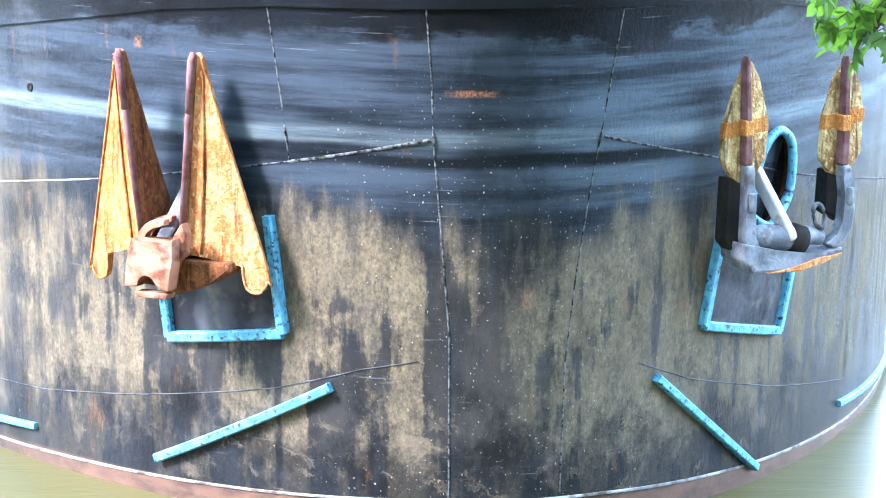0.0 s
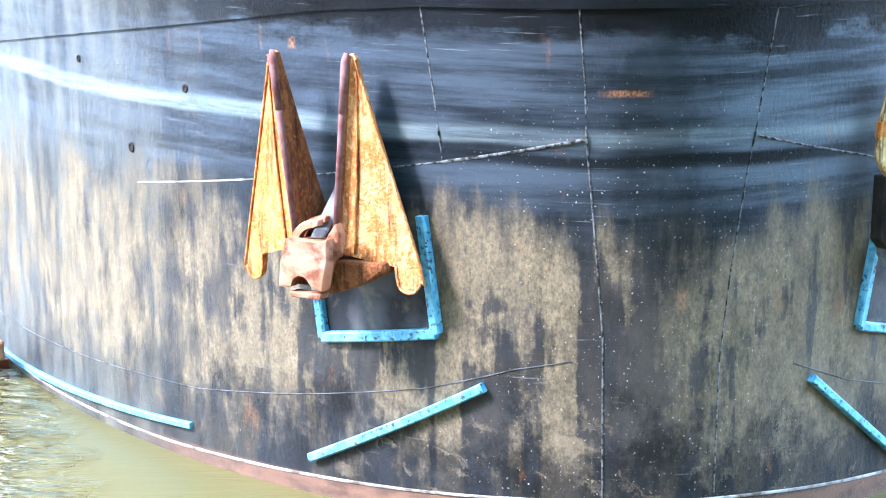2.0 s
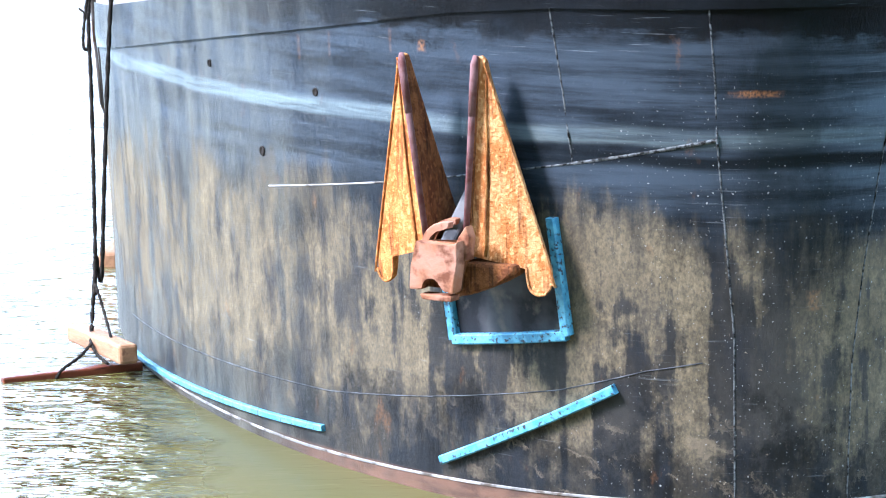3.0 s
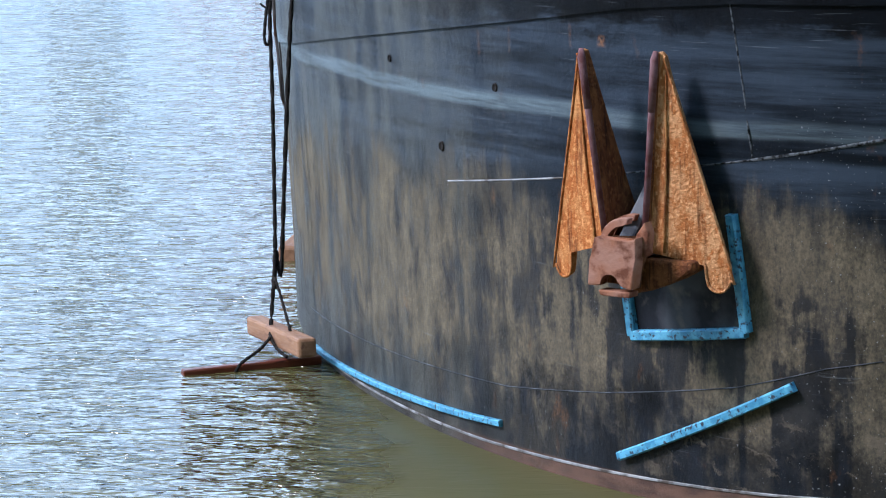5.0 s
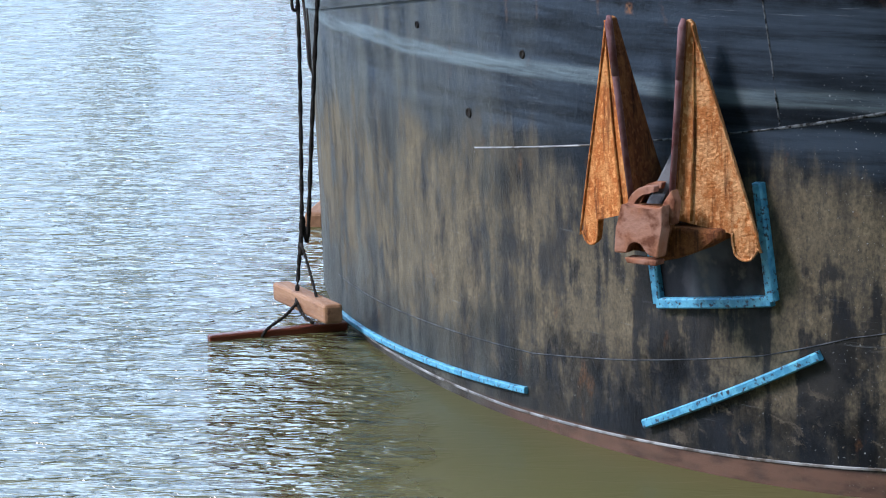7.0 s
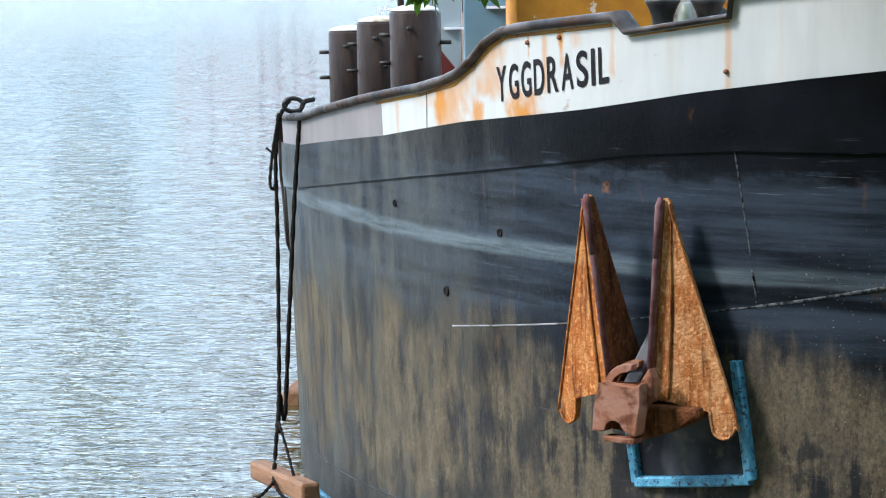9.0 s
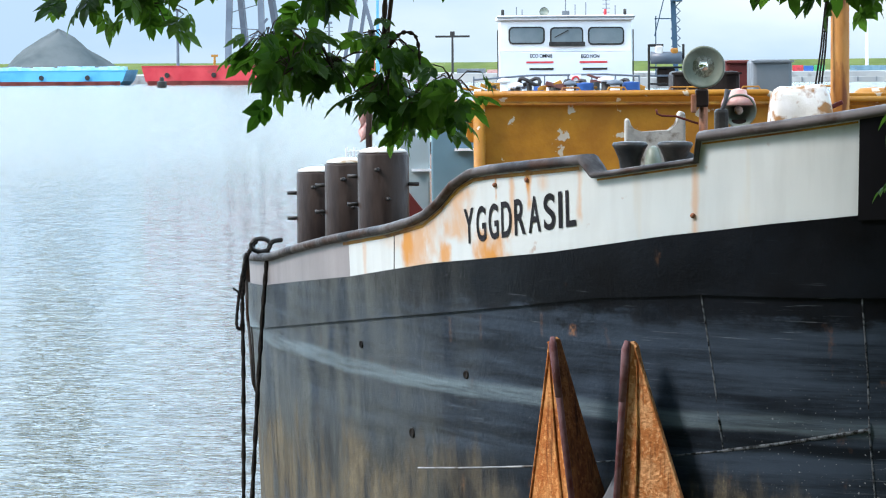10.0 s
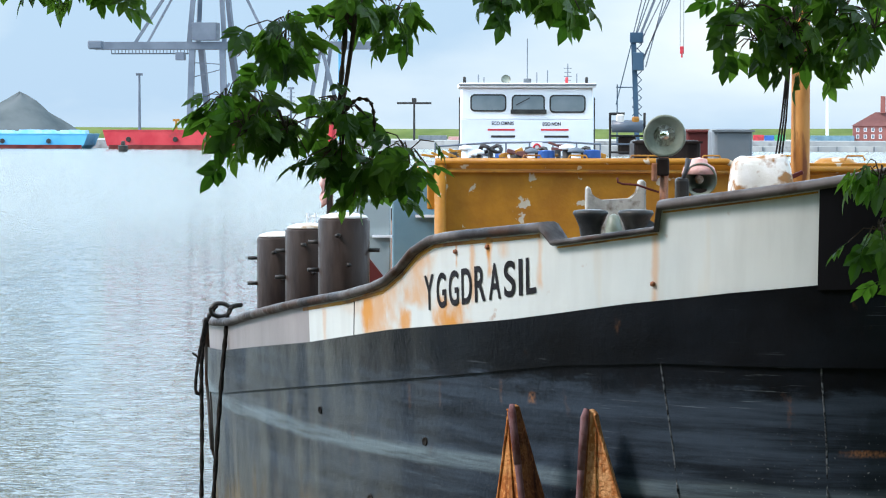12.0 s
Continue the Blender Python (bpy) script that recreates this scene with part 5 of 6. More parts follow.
part("drum", tube([(-0.14, 0, gz(3.939)), (0.2, 0, gz(3.939))], 0.07, 14), M_STEELGREY, gear, "", True)
part("motor", box(-0.05, 0.0, gz(4.013), 0.09, 0.1, 0.12, 0.02), M_POST_CAP, gear)
part("gear_head", box(0.12, 0, gz(4.001), 0.08, 0.1, 0.09, 0.02), M_YELLOW_RUST, gear)
for k in range(4):
    part("cross_bar", box(0.03, 0, gz(3.652) + 0.09 * k, 0.36, 0.04, 0.022, 0.004), M_STEELGREY if k % 2 else M_BLACK_IRON, gear)
part("gear_case", box(0.03, 0.06, gz(3.727), 0.2, 0.12, 0.2, 0.02), M_POST, gear)
for x in (-0.16, 0.22):
    part("leg", tube([(x, 0, 0), (x, 0, gz(4.088))], 0.014, 8), M_BLACK_IRON, gear)
part("top_bar", tube([(-0.16, 0, gz(4.076)), (0.0, 0, gz(4.076))], 0.016, 8), M_BLACK_IRON, gear)

# wheelhouse aft
def rounded(x0, x1, z0, z1, r):
    """The outline of a rectangle with round corners."""
    out = []
    for cx, cz, a in ((x1 - r, z1 - r, 0), (x0 + r, z1 - r, 90), (x0 + r, z0 + r, 180), (x1 - r, z0 + r, 270)):
        out += [(cx + r * math.cos(radians(a + k * 22.5)), cz + r * math.sin(radians(a + k * 22.5))) for k in range(5)]
    return out


WY = 80.0
house = aboard("wheelhouse", 0, WY, 0.9, "white wheelhouse with three dark windows and red stripes", "wheelhouse")
wx0, wx1, wz0, wz1, wzm = -0.652, 3.576, 0.0, 5.201 - 0.9, 4.192 - 0.9
wc = (wx0 + wx1) / 2
part("lower_wall", box(wc, 1.6, wzm / 2, wx1 - wx0, 3.2, wzm, 0.02), M_CABIN_LOW, house)
part("upper_wall", box(wc, 1.63, (wzm + wz1) / 2 + 0.002, wx1 - wx0 - 0.04, 3.2, wz1 - wzm - 0.01, 0.03), M_CABIN, house)
part("roof", box(wc, 1.6, wz1 + 0.08, wx1 - wx0 + 0.14, 3.5, 0.16, 0.05), M_CABIN, house, "white roof with a grey edge")
part("roof_edge", box(wc, -0.16, wz1 + 0.10, wx1 - wx0 + 0.16, 0.04, 0.06, 0.01), M_GREYBOX, house)
for a0, a1, b0, b1, frame_mt in ((-0.363, 0.793, 4.445, 5.003, M_BLACK_IRON), (0.956, 2.022, 4.39, 4.985, M_BLACK_IRON), (2.166, 3.323, 4.408, 4.985, M_BLACK_IRON)):
    wf = part("window", plate(rounded(a0, a1, b0 - 0.9, b1 - 0.9, 0.14), 0.06, None, Matrix.Translation((0, 0.025, 0))), frame_mt, house, "dark rubber-framed window")
    part("pane", plate(rounded(a0 + 0.05, a1 - 0.05, b0 - 0.85, b1 - 0.95, 0.1), 0.02, None, Matrix.Translation((0, -0.006, 0))), M_GLASS, wf, "grey tinted pane")
part("wiper", box(1.317, -0.04, 4.769 - 0.9, 0.5, 0.02, 0.03, 0, None, Matrix.Rotation(radians(-28), 4, "Y")), M_BLACK_IRON, house)
part("sill", box(1.498, -0.03, 4.445 - 0.9, 1.15, 0.06, 0.14, 0.01), M_BLACK_IRON, house)
for a0, a1 in ((0.197, 1.064), (1.895, 2.781)):
    part("red_stripe", box((a0 + a1) / 2, -0.008, 3.868 - 0.9, a1 - a0, 0.01, 0.06), M_RED, house)
    part("black_stripe", box((a0 + a1) / 2 + 0.05, -0.008, 3.651 - 0.9, a1 - a0 - 0.1, 0.01, 0.07), M_BLACK_IRON, house)


def house_words(text, x0, x1, z0, high):
    b = letter_mesh(text, x1 - x0, high, 0.03)
    for v in b.verts:
        v.co = Vector((x0 + v.co.x, -0.006, z0 + v.co.y))
    part("lettering", b, M_LETTER, house, "small dark painted words")


house_words("ECO OMNIS", 0.323, 1.028, 4.012 - 0.9, 0.12)
house_words("EGO NON", 1.949, 2.528, 3.994 - 0.9, 0.12)
for px, top in ((1.48, 6.785), (-0.092, 5.634), (0.089, 5.562), (1.787, 5.706), (2.13, 5.778), (2.781, 5.994), (3.07, 5.67)):
    part("aerial", tube([(px, 0.6, wz1), (px, 0.6, top - 0.9)], 0.016, 6), M_STEELGREY, house, "thin whip aerial")
for k in range(4):
    part("aerial_bar", box(2.781, 0.6, 5.994 - 1.05 - 0.13 * k, 0.26 - 0.04 * (k % 2), 0.02, 0.02), M_STEELGREY, house)
part("roof_lamp", lathe([(0.14, 0), (0.15, 0.02), (0.08, -0.12)], 0.775, 0.1, 5.471 - 0.9, 18, None, Matrix.Rotation(radians(80), 4, "X")), M_LAMP, house, "round roof lamp", True)
part("lamp_stem", tube([(0.775, 0.15, wz1), (0.775, 0.15, 5.471 - 0.95)], 0.05, 8), M_BLACK_IRON, house)
part("roof_unit", box(1.462, 0.1, wz1 + 0.22, 0.24, 0.2, 0.16, 0.02), M_GREYBOX, house)
for px, mt in ((-0.543, M_BLACK_IRON), (3.359, M_BLACK_IRON), (2.727, M_RED)):
    part("side_light", lathe([(0.05, 0), (0.05, 0.2), (0.0001, 0.22)], px, 0.2, wz1 + 0.14, 12), mt, house, "", True)
for px in (-0.706, 3.612):
    part("grab_rail", tube([(px, 0.1, 0.6), (px, 0.1, wz1 - 0.3)], 0.02, 6), M_BLACK_IRON, house)

# railing and gear in front of the wheelhouse
railing = aboard("deck_railing", 0, 72, 0.9, "blue-grey pipe railing across the deck", "railing")
rx0, rx1, rz = -1.566, 3.264, 3.491 - 0.9
part("top_pipe", tube([(rx0, 0, rz - 0.12), (0.087, 0, rz), (2.238, 0, rz + 0.02), (rx1, 0, rz - 0.04)], 0.028, 8), M_STEELGREY, railing)
part("mid_pipe", tube([(rx0, 0, rz - 0.45), (rx1, 0, rz - 0.4)], 0.02, 8), M_STEELGREY, railing)
for px in np.linspace(rx0, rx1, 8):
    part("stanchion", tube([(float(px), 0, -0.1), (float(px), 0, rz - 0.02)], 0.024, 8), M_STEELGREY, railing)
sign = aboard("warning_sign", 1.402, 71.8, 3.31, "small white warning sign with a red ring on the railing", "sign")
part("board", box(0, 0, 0, 0.32, 0.02, 0.4), M_CABIN, sign)
part("red_ring", tube([(0.1 * math.cos(t), -0.02, 0.02 + 0.12 * math.sin(t)) for t in np.linspace(0, 2 * math.pi, 17)[:-1]], 0.03, 6, closed=True), M_RED, sign)
rnd_gear = random.Random(8)
GEAR = (("deck_valve", "small valve on the aft deck", M_STEELGREY), ("deck_vent", "white mushroom vent on the aft deck", M_CABIN), ("pipe_stack", "rusty pipes stacked on the aft deck", M_ROOF),
        ("deck_machine", "yellow deck machine with open frame", M_YELLOW), ("oil_drum", "blue drum standing on the aft deck", M_DEEPBLUE), ("hose_coil", "dark coiled hose on the aft deck", M_BLACK_IRON))
gx0, gx1, gz1 = -1.506, 3.099, 3.226
for k in range(22):
    nm, lb, mt = GEAR[(k * 5) % 6] if k > 4 else GEAR[3 if k < 3 else 1]
    f = (k + rnd_gear.random() * 0.8) / 22
    gy = 68 + rnd_gear.uniform(-1.5, 3)
    ob = aboard(nm, gx0 + (gx1 - gx0) * f, gy, 0.85, lb, "deck gear", "gear on the aft deck")
    z = gz1 - 0.85 + rnd_gear.uniform(-0.15, 0.1)
    w = rnd_gear.uniform(0.12, 0.3)
    part("pedestal", tube([(0, 0, 0), (0, 0, z)], w * 0.5, 10), M_BLACK_IRON if k % 3 else M_CABIN, ob, "", True)
    if nm in ("deck_vent", "deck_valve"):
        part("head", lathe([(w * 0.4, 0), (w * 0.9, 0.03), (w * 0.8, 0.1), (0.0001, 0.16)], 0, 0, z, 12), mt, ob, "", True)
    elif nm == "oil_drum":
        part("drum", lathe([(0.24, 0), (0.25, 0.02), (0.24, 0.3), (0.25, 0.32), (0.0001, 0.34)], 0, 0, z - 0.2, 14), mt, ob, "", True)
    elif nm == "hose_coil":
        part("coil", tube([(0.3 * math.cos(t), 0.2 * math.sin(t), z + 0.1 * math.sin(2 * t)) for t in np.linspace(0, 6.28, 15)[:-1]], 0.06, 6, closed=True), mt, ob, "", True)
    else:
        for q in range(3):
            part("bar", box(rnd_gear.uniform(-0.2, 0.2), 0, z + rnd_gear.uniform(-0.05, 0.12), rnd_gear.uniform(0.2, 0.7), 0.12, rnd_gear.uniform(0.05, 0.12), 0.015, None, Matrix.Rotation(rnd_gear.uniform(-0.5, 0.5), 4, "Y")), mt, ob)

flag = aboard("flag_staff", -3.589, 30, 0.85, "brown staff with a limp pale flag", "flag")
part("staff", tube([(0, 0, 0), (0, 0, 2.905 - 0.85), (0.05, 0, 4.395 - 0.85)], 0.05, 8), M_POST, flag)
part("red_band", tube([(0.012, 0, 3.288 - 0.85), (0.042, 0, 4.14 - 0.85)], 0.065, 8), M_RED, flag, "red painted upper staff")
fb = bmesh.new()
fr = [[fb.verts.new((-0.02 - 0.03 * i + 0.02 * math.sin(k * 1.3), 0.03 * math.sin(k + i), 2.777 - 0.85 + 0.045 * k - 0.02 * i)) for k in range(12)] for i in range(5)]
for c0, c1 in zip(fr, fr[1:]):
    for k in range(11):
        fb.faces.new((c0[k], c1[k], c1[k + 1], c0[k + 1]))
fl = part("flag_cloth", fb, M_PINK, flag, "limp red and white cloth", True)
fl.modifiers.new("thickness", "SOLIDIFY").thickness = 0.004

# ---- the far side of the harbour ----
FAR = 550.0
b = box(-60, FAR + 470, -1.0, 1600, 900, 2 * (1.0 + 2.586) - 2.0 + 0.0, 0)
tagged(part("quay", b, M_STONE), "pale concrete quay across the harbour", "quay", kind="structure")
dk = bmesh.new()
prof = [(0, 1.0), (14, 3.965), (20, 4.031), (60, 1.0)]
rows_ = [[dk.verts.new((x, 660 + y, z + 0.25 * math.sin(x * 0.02))) for y, z in prof] for x in range(-800, 801, 40)]
for r0, r1 in zip(rows_, rows_[1:]):
    for i in range(3):
        dk.faces.new((r0[i], r0[i + 1], r1[i + 1], r1[i]))
tagged(part("dike", dk, M_GRASS, None, "", True), "long green grass dike behind the harbour", "dike", kind="structure")


def cargo_barge(name, x0, x1, top, material, label, cover=None):
    ob = thing(name, pose((x0 + x1) / 2, FAR, 0), label, "barge", "barges moored across the harbour")
    w = x1 - x0
    hull = [(-w / 2, top), (-w / 2 + 0.8, 0.7), (-w / 2 + 2.0, -0.3), (w / 2 - 2.0, -0.3), (w / 2 - 0.8, 0.7), (w / 2, top)]
    part("hull", plate(hull, 9.0), material, ob)
    part("belt", box(0, -4.53, 0.35, w - 2.4, 0.08, 0.75), M_DARKRED, ob, "dark wet belt at the waterline")
    part("gunwale", box(0, -4.52, top - 0.08, w, 0.14, 0.16), material, ob)
    for k in range(max(2, int(w / 9))):
        part("side_fender", lathe([(0.45, -0.2), (0.5, 0), (0.45, 0.2)], -w / 2 + 5 + k * 9, -4.65, top * 0.5, 12, None, Matrix.Rotation(radians(90), 4, "X")), M_BLACK_IRON, ob, "black tyre fender")
    if cover:
        for k in range(int(w / 1.6)):
            hgt = 0.45 + 0.4 * random.random()
            part("tarpaulin", box(-w / 2 + 1 + k * 1.6, -1.5, top + hgt / 2 - 0.1, 1.7, 3, hgt, 0.08), cover, ob, "crumpled light blue cover")
    return ob


cargo_barge("cargo_barge", -137.818, -107.469, 3.583, M_RED, "bright red empty cargo barge moored across the harbour")
cargo_barge("cargo_barge", -180.242, -140.679, 2.844, M_BARGE_BLUE, "bright blue cargo barge with crumpled covers", M_PEBBLE_BLUE)
dolphin = thing("mooring_dolphin", pose(-117.785, 480, 0), "dark timber mooring dolphin in the water", "dolphin")
part("pile_cluster", lathe([(0.8, -0.5), (0.85, 0.9), (0.8, 1.0), (0.4, 1.1), (0.35, 1.7), (0.0001, 1.8)], sides=10), M_BLACK_IRON, dolphin)


def heap():
    b = bmesh.new()
    n = 28
    x0, x1, top = -191.738, -158.037, 11.386
    cx, base = -172.04, 1.5
    rings = []
    for r in range(9):
        t = r / 8
        rings.append([b.verts.new((cx + (x1 - cx) * t * (1 + 0.06 * math.sin(3 * a + r)) * math.cos(a), 610 + 14 * t * math.sin(a), base + (top - base) * (1 - t ** 1.15) + 0.25 * math.sin(5 * a + r))) for a in (2 * math.pi * k / n for k in range(n))])
    for r0, r1 in zip(rings, rings[1:]):
        for k in range(n):
            b.faces.new((r0[k], r0[(k + 1) % n], r1[(k + 1) % n], r1[k]))
    return tagged(part("mound", b, M_HEAP, None, "", True), "tall grey gravel heap on the far quay", "heap")


heap()


def beam(p, q, w, material, name, parent, label=""):
    p, q = Vector(p), Vector(q)
    d = q - p
    m = Matrix.Translation((p + q) / 2) @ d.to_track_quat("X", "Z").to_matrix().to_4x4() @ Matrix.Diagonal((d.length, w, w, 1))
    b = bmesh.new()
    bmesh.ops.create_cube(b, size=1, matrix=m)
    return part(name, b, material, parent, label)


def gantry():
    g = thing("gantry_crane", pose(0, 590, 1.5), "grey ship-to-shore gantry crane on the far quay", "crane")
    X = lambda a: a
    zb, zt = 20.65 - 1.5, 39.844 - 1.5
    xa, xb, xc, xd = -131.037, -123.672, -103.92, -100.221
    boom0, boom1 = -151.619, -93.302
    beam((boom0, 0, zb), (boom1, 0, zb), 1.5, M_STEELGREY, "boom", g, "long horizontal boom")
    beam((boom0, 5, zb), (boom1, 5, zb), 1.5, M_STEELGREY, "boom", g)
    beam((boom0 + 4, 2, zb - 1.6), (xa, 2, zb - 1.6), 0.25, M_STEELGREY, "walkway", g)
    for k in range(24):
        x = boom0 + 4 + k * (xa - boom0 - 4) / 23
        beam((x, 2, zb - 1.6), (x, 2, zb - 0.7), 0.14, M_STEELGREY, "hanger", g)
    for x, top in ((xa, -129.281), (xb, -124.84)):
        for y in (0, 14):
            beam((x + (y * 0.1), y, 0), (x + (top - xa if x == xa else top - xb) * 0.4, y * 0.6, zb), 1.15, M_STEELGREY, "leg", g)
            beam((x, y * 0.6, zb), (top, y * 0.3, zt), 0.9, M_STEELGREY, "tower", g)
    beam((xa, 0, 1.0), (xb + 1, 0, zb * 0.6), 0.45, M_STEELGREY, "brace", g)
    for p, q in (((xc, 0, zb), (xc - 3.5, 0, 0)), ((xc, 0, zb), (xd + 1.5, 0, 0)), ((xc, 12, zb), (xc - 3, 12, 0))):
        beam(p, q, 0.7, M_STEELGREY, "rear_leg", g)
    beam((-142.187, 0, zb + 0.6), (-129.866, 0, zt), 0.55, M_STEELGREY, "tie", g)
    beam((-139.6, 0, zb + 0.6), (-129.047, 0, zt), 0.4, M_STEELGREY, "tie", g)
    beam((-124.023, 0, zt), (-114.704, 0, zb + 0.6), 0.5, M_STEELGREY, "tie", g)
    for k in range(9):
        x = -121.689 + k * 2.6
        beam((x, -0.4, zb + 0.7), (x + 1.3, -0.4, zb + 2.0), 0.16, M_STEELGREY, "lattice_bar", g)
        beam((x + 1.3, -0.4, zb + 2.0), (x + 2.6, -0.4, zb + 0.7), 0.16, M_STEELGREY, "lattice_bar", g)
    for k in range(5):
        z = zb * (0.18 + 0.16 * k)
        beam((xa + 0.4, 0, z), (xb - 0.2, 0, z + (1.8 if k % 2 else -0.4)), 0.2, M_STEELGREY, "cross_brace", g)
    part("trolley_house", box(-127.527, 0, zb + 2.8, 5.0, 4, 3.6, 0.1), M_STEELGREY, g, "machinery house")
    part("boom_tip", box(boom0 + 1.2, 0, zb + 0.2, 3.0, 2.0, 1.6, 0.2), M_STEELGREY, g)
    part("cab", box(-132.794, 0, zb - 2.2, 1.8, 2, 1.6, 0.1), M_STEELGREY, g)
    part("name_board", box(-119.708, -0.8, zb, 2.0, 0.1, 0.9), M_CABIN, g, "pale board on the boom")
    for k in range(7):
        x = -122.272 + k * 2.7
        part("festoon", tube(smooth_path([(x, -0.6, zb - 0.8), (x + 1.3, -0.6, zb - 2.2), (x + 2.6, -0.6, zb - 0.8)], 5), 0.12, 5), M_BLACK_IRON, g)
    return g


gantry()


def dock_crane():
    c = thing("dock_crane", pose(0, 430, 1.2), "dark blue slewing dock crane with lattice jib", "crane")
    Z = lambda v: v - 1.2
    x1, x2 = -29.191, -29.847
    beam((x1, 0, 0), (x2, 0, Z(17.755)), 0.7, M_CRANE_BLUE, "tower", c)
    part("head", box(-29.355, 0, Z(17.096), 1.9, 1.2, 1.5, 0.1), M_CRANE_BLUE, c)
    part("cab", box(-29.028, -0.8, Z(13.636), 1.5, 1.6, 2.6, 0.1), M_CRANE_BLUE, c)
    for p, q in (((-30.011, Z(15.696)), (-25.754, Z(27.63))), ((-28.618, Z(13.223)), (-22.894, Z(27.63))), ((-28.045, Z(12.811)), (-24.119, Z(27.63))), ((-28.3, Z(14.4)), (-22.2, Z(27.63))), ((-28.9, Z(16.2)), (-23.4, Z(27.63))), ((-29.6, Z(17.2)), (-26.6, Z(27.63))), ((-29.9, Z(17.4)), (-27.4, Z(27.63)))):
        beam((p[0], 0, p[1]), (q[0], 0, q[1]), 0.16, M_STEELGREY, "jib_stay", c)
    beam((-29.191, 0, Z(16.52)), (-24.446, 0, Z(28.452)), 0.34, M_STEELGREY, "jib", c)
    beam((-32.308, 0, Z(7.45)), (-29.847, 0, Z(17.344)), 0.14, M_CRANE_BLUE, "ladder", c)
    beam((-32.308, 0, Z(9.925)), (-29.437, 0, Z(9.925)), 0.16, M_CRANE_BLUE, "platform", c)
    beam((-32.144, 0, 0), (-32.144, 0, Z(10.337)), 0.16, M_CRANE_BLUE, "post", c)
    for k in range(9):
        z0, z1 = Z(5.799) + k * 1.3, Z(5.799) + (k + 1) * 1.3
        beam((x1 - 0.75, 0, z0), (x1 + 0.6, 0, z1), 0.12, M_CRANE_BLUE, "lattice_bar", c)
        beam((x1 + 0.6, 0, z0), (x1 - 0.75, 0, z1), 0.12, M_CRANE_BLUE, "lattice_bar", c)
    hook = part("hook_block", box(-22.813, 0, Z(15.284), 0.55, 0.4, 1.1, 0.1), M_RED, c, "red and white hook block")
    part("hook", tube([(-22.813, 0, Z(14.707)), (-22.813, 0, Z(14.212))], 0.12, 8), M_RED, hook)
    for dx in (-0.25, 0.25):
        beam((-22.813 + dx, 0, Z(15.449)), (-22.813 + dx, 0, Z(27.63)), 0.07, M_STEELGREY, "hoist_wire", c)
    part("base", box(-29.847, 0, -0.9, 10, 8, 2.4, 0.1), M_STONE, c)
    return c


dock_crane()
for x, top, d, mt, lb in ((-143.759, 15.184, 600, M_STEELGREY, "tall grey floodlight mast on the far quay"), (-127.327, 16.181, 640, M_STEELGREY, "grey lattice aerial mast"),
                          (-119.386, 12.867, 640, M_STEELGREY, "thin grey lamp mast"), (-2.639, 18.635, 600, M_CABIN, "tall white lamp mast"), (-101.802, 33.57, 600, M_SKYBLUE, "tall bright blue mast"),
                          (-135.998, 5.743, 600, M_YELLOW, "short yellow signal mast")):
    mst = thing("light_mast", pose(x, d, 1.2), lb, "mast", "masts on the far quay")
    part("pole", lathe([(0.35, 0), (0.22, top - 1.2)], sides=10), mt, mst)
    part("head", box(0, 0, top - 1.4, 1.4, 0.4, 0.5), mt, mst)
    if d == 640:
        for k in range(4):
            part("cross_arm", box(0, 0, top - 2.4 - k * 0.9, 1.8, 0.2, 0.14), mt, mst)
radar = thing("lamp_post", pose(-83.473, 580, 1.5), "dark twin-arm lamp post on the far quay", "lamp post")
part("pole", lathe([(0.25, 0), (0.2, 9.022 - 1.5)], sides=10), M_BLACK_IRON, radar)
part("arm", box(0, 0, 8.911 - 1.5, 6.8, 0.5, 0.4), M_BLACK_IRON, radar)
part("head", box(0, 0, 9.467 - 1.5, 0.9, 0.5, 0.9, 0.1), M_BLACK_IRON, radar)
for x0, x1, z0, z1, mt, lb in ((-17.414, -15.265, 1.019, 2.748, M_RED, "red shipping container on the far quay"), (-15.152, -13.231, 1.019, 2.632, M_DEEPBLUE, "blue shipping container on the far quay"),
                               (-13.118, -10.974, 1.019, 2.748, M_GREEN, "green shipping container on the far quay"), (-6.014, 2.75, 0.903, 2.632, M_TEAL, "long teal storage tank on the far quay"),
                               (-85.301, -79.711, 0.903, 2.517, M_GREYBOX, "grey storage shed on the far quay"), (-79.13, -76.689, 0.903, 2.287, M_PINK, "pale red storage container on the far quay")):
    ct = thing("container", pose((x0 + x1) / 2, 600, 1.3), lb, "container", "containers on the far quay")
    part("box_body", box(0, 0, (z1 - 1.3) / 2, x1 - x0, 2.5, z1 - 1.3, 0.05), mt, ct)
    for k in range(6):
        part("rib", box(-(x1 - x0) / 2 + (k + 0.5) * (x1 - x0) / 6, -1.27, (z1 - 1.3) / 2, 0.1, 0.05, z1 - 1.5), mt, ct)
wall = bmesh.new()
box((-17.627 + 40), 520, 0.504 / 2 - 0.4, 84, 1.2, 1.303 + 0.8, 0.05, wall)
qw = tagged(part("quay_wall", wall, M_STONE), "grey concrete quay wall with vertical joints", "wall", kind="structure")
for k in range(14):
    part("pilaster", box(-17.627 + 1 + k * 3.2, 519.3, 0.504 / 2 - 0.3, 0.25, 0.2, 1.303 + 0.5), M_GREYBOX, qw)

brick = thing("brick_building", pose(8.127, 600, 1.3), "red brick harbour building with hipped roof", "building")
bw, bt, rt = 2 * (8.127 - 2.414), 4.591 - 1.3, 7.356 - 1.3
part("wall", box(0, 4, bt / 2, bw, 8, bt), M_BRICK, brick)
rf = bmesh.new()
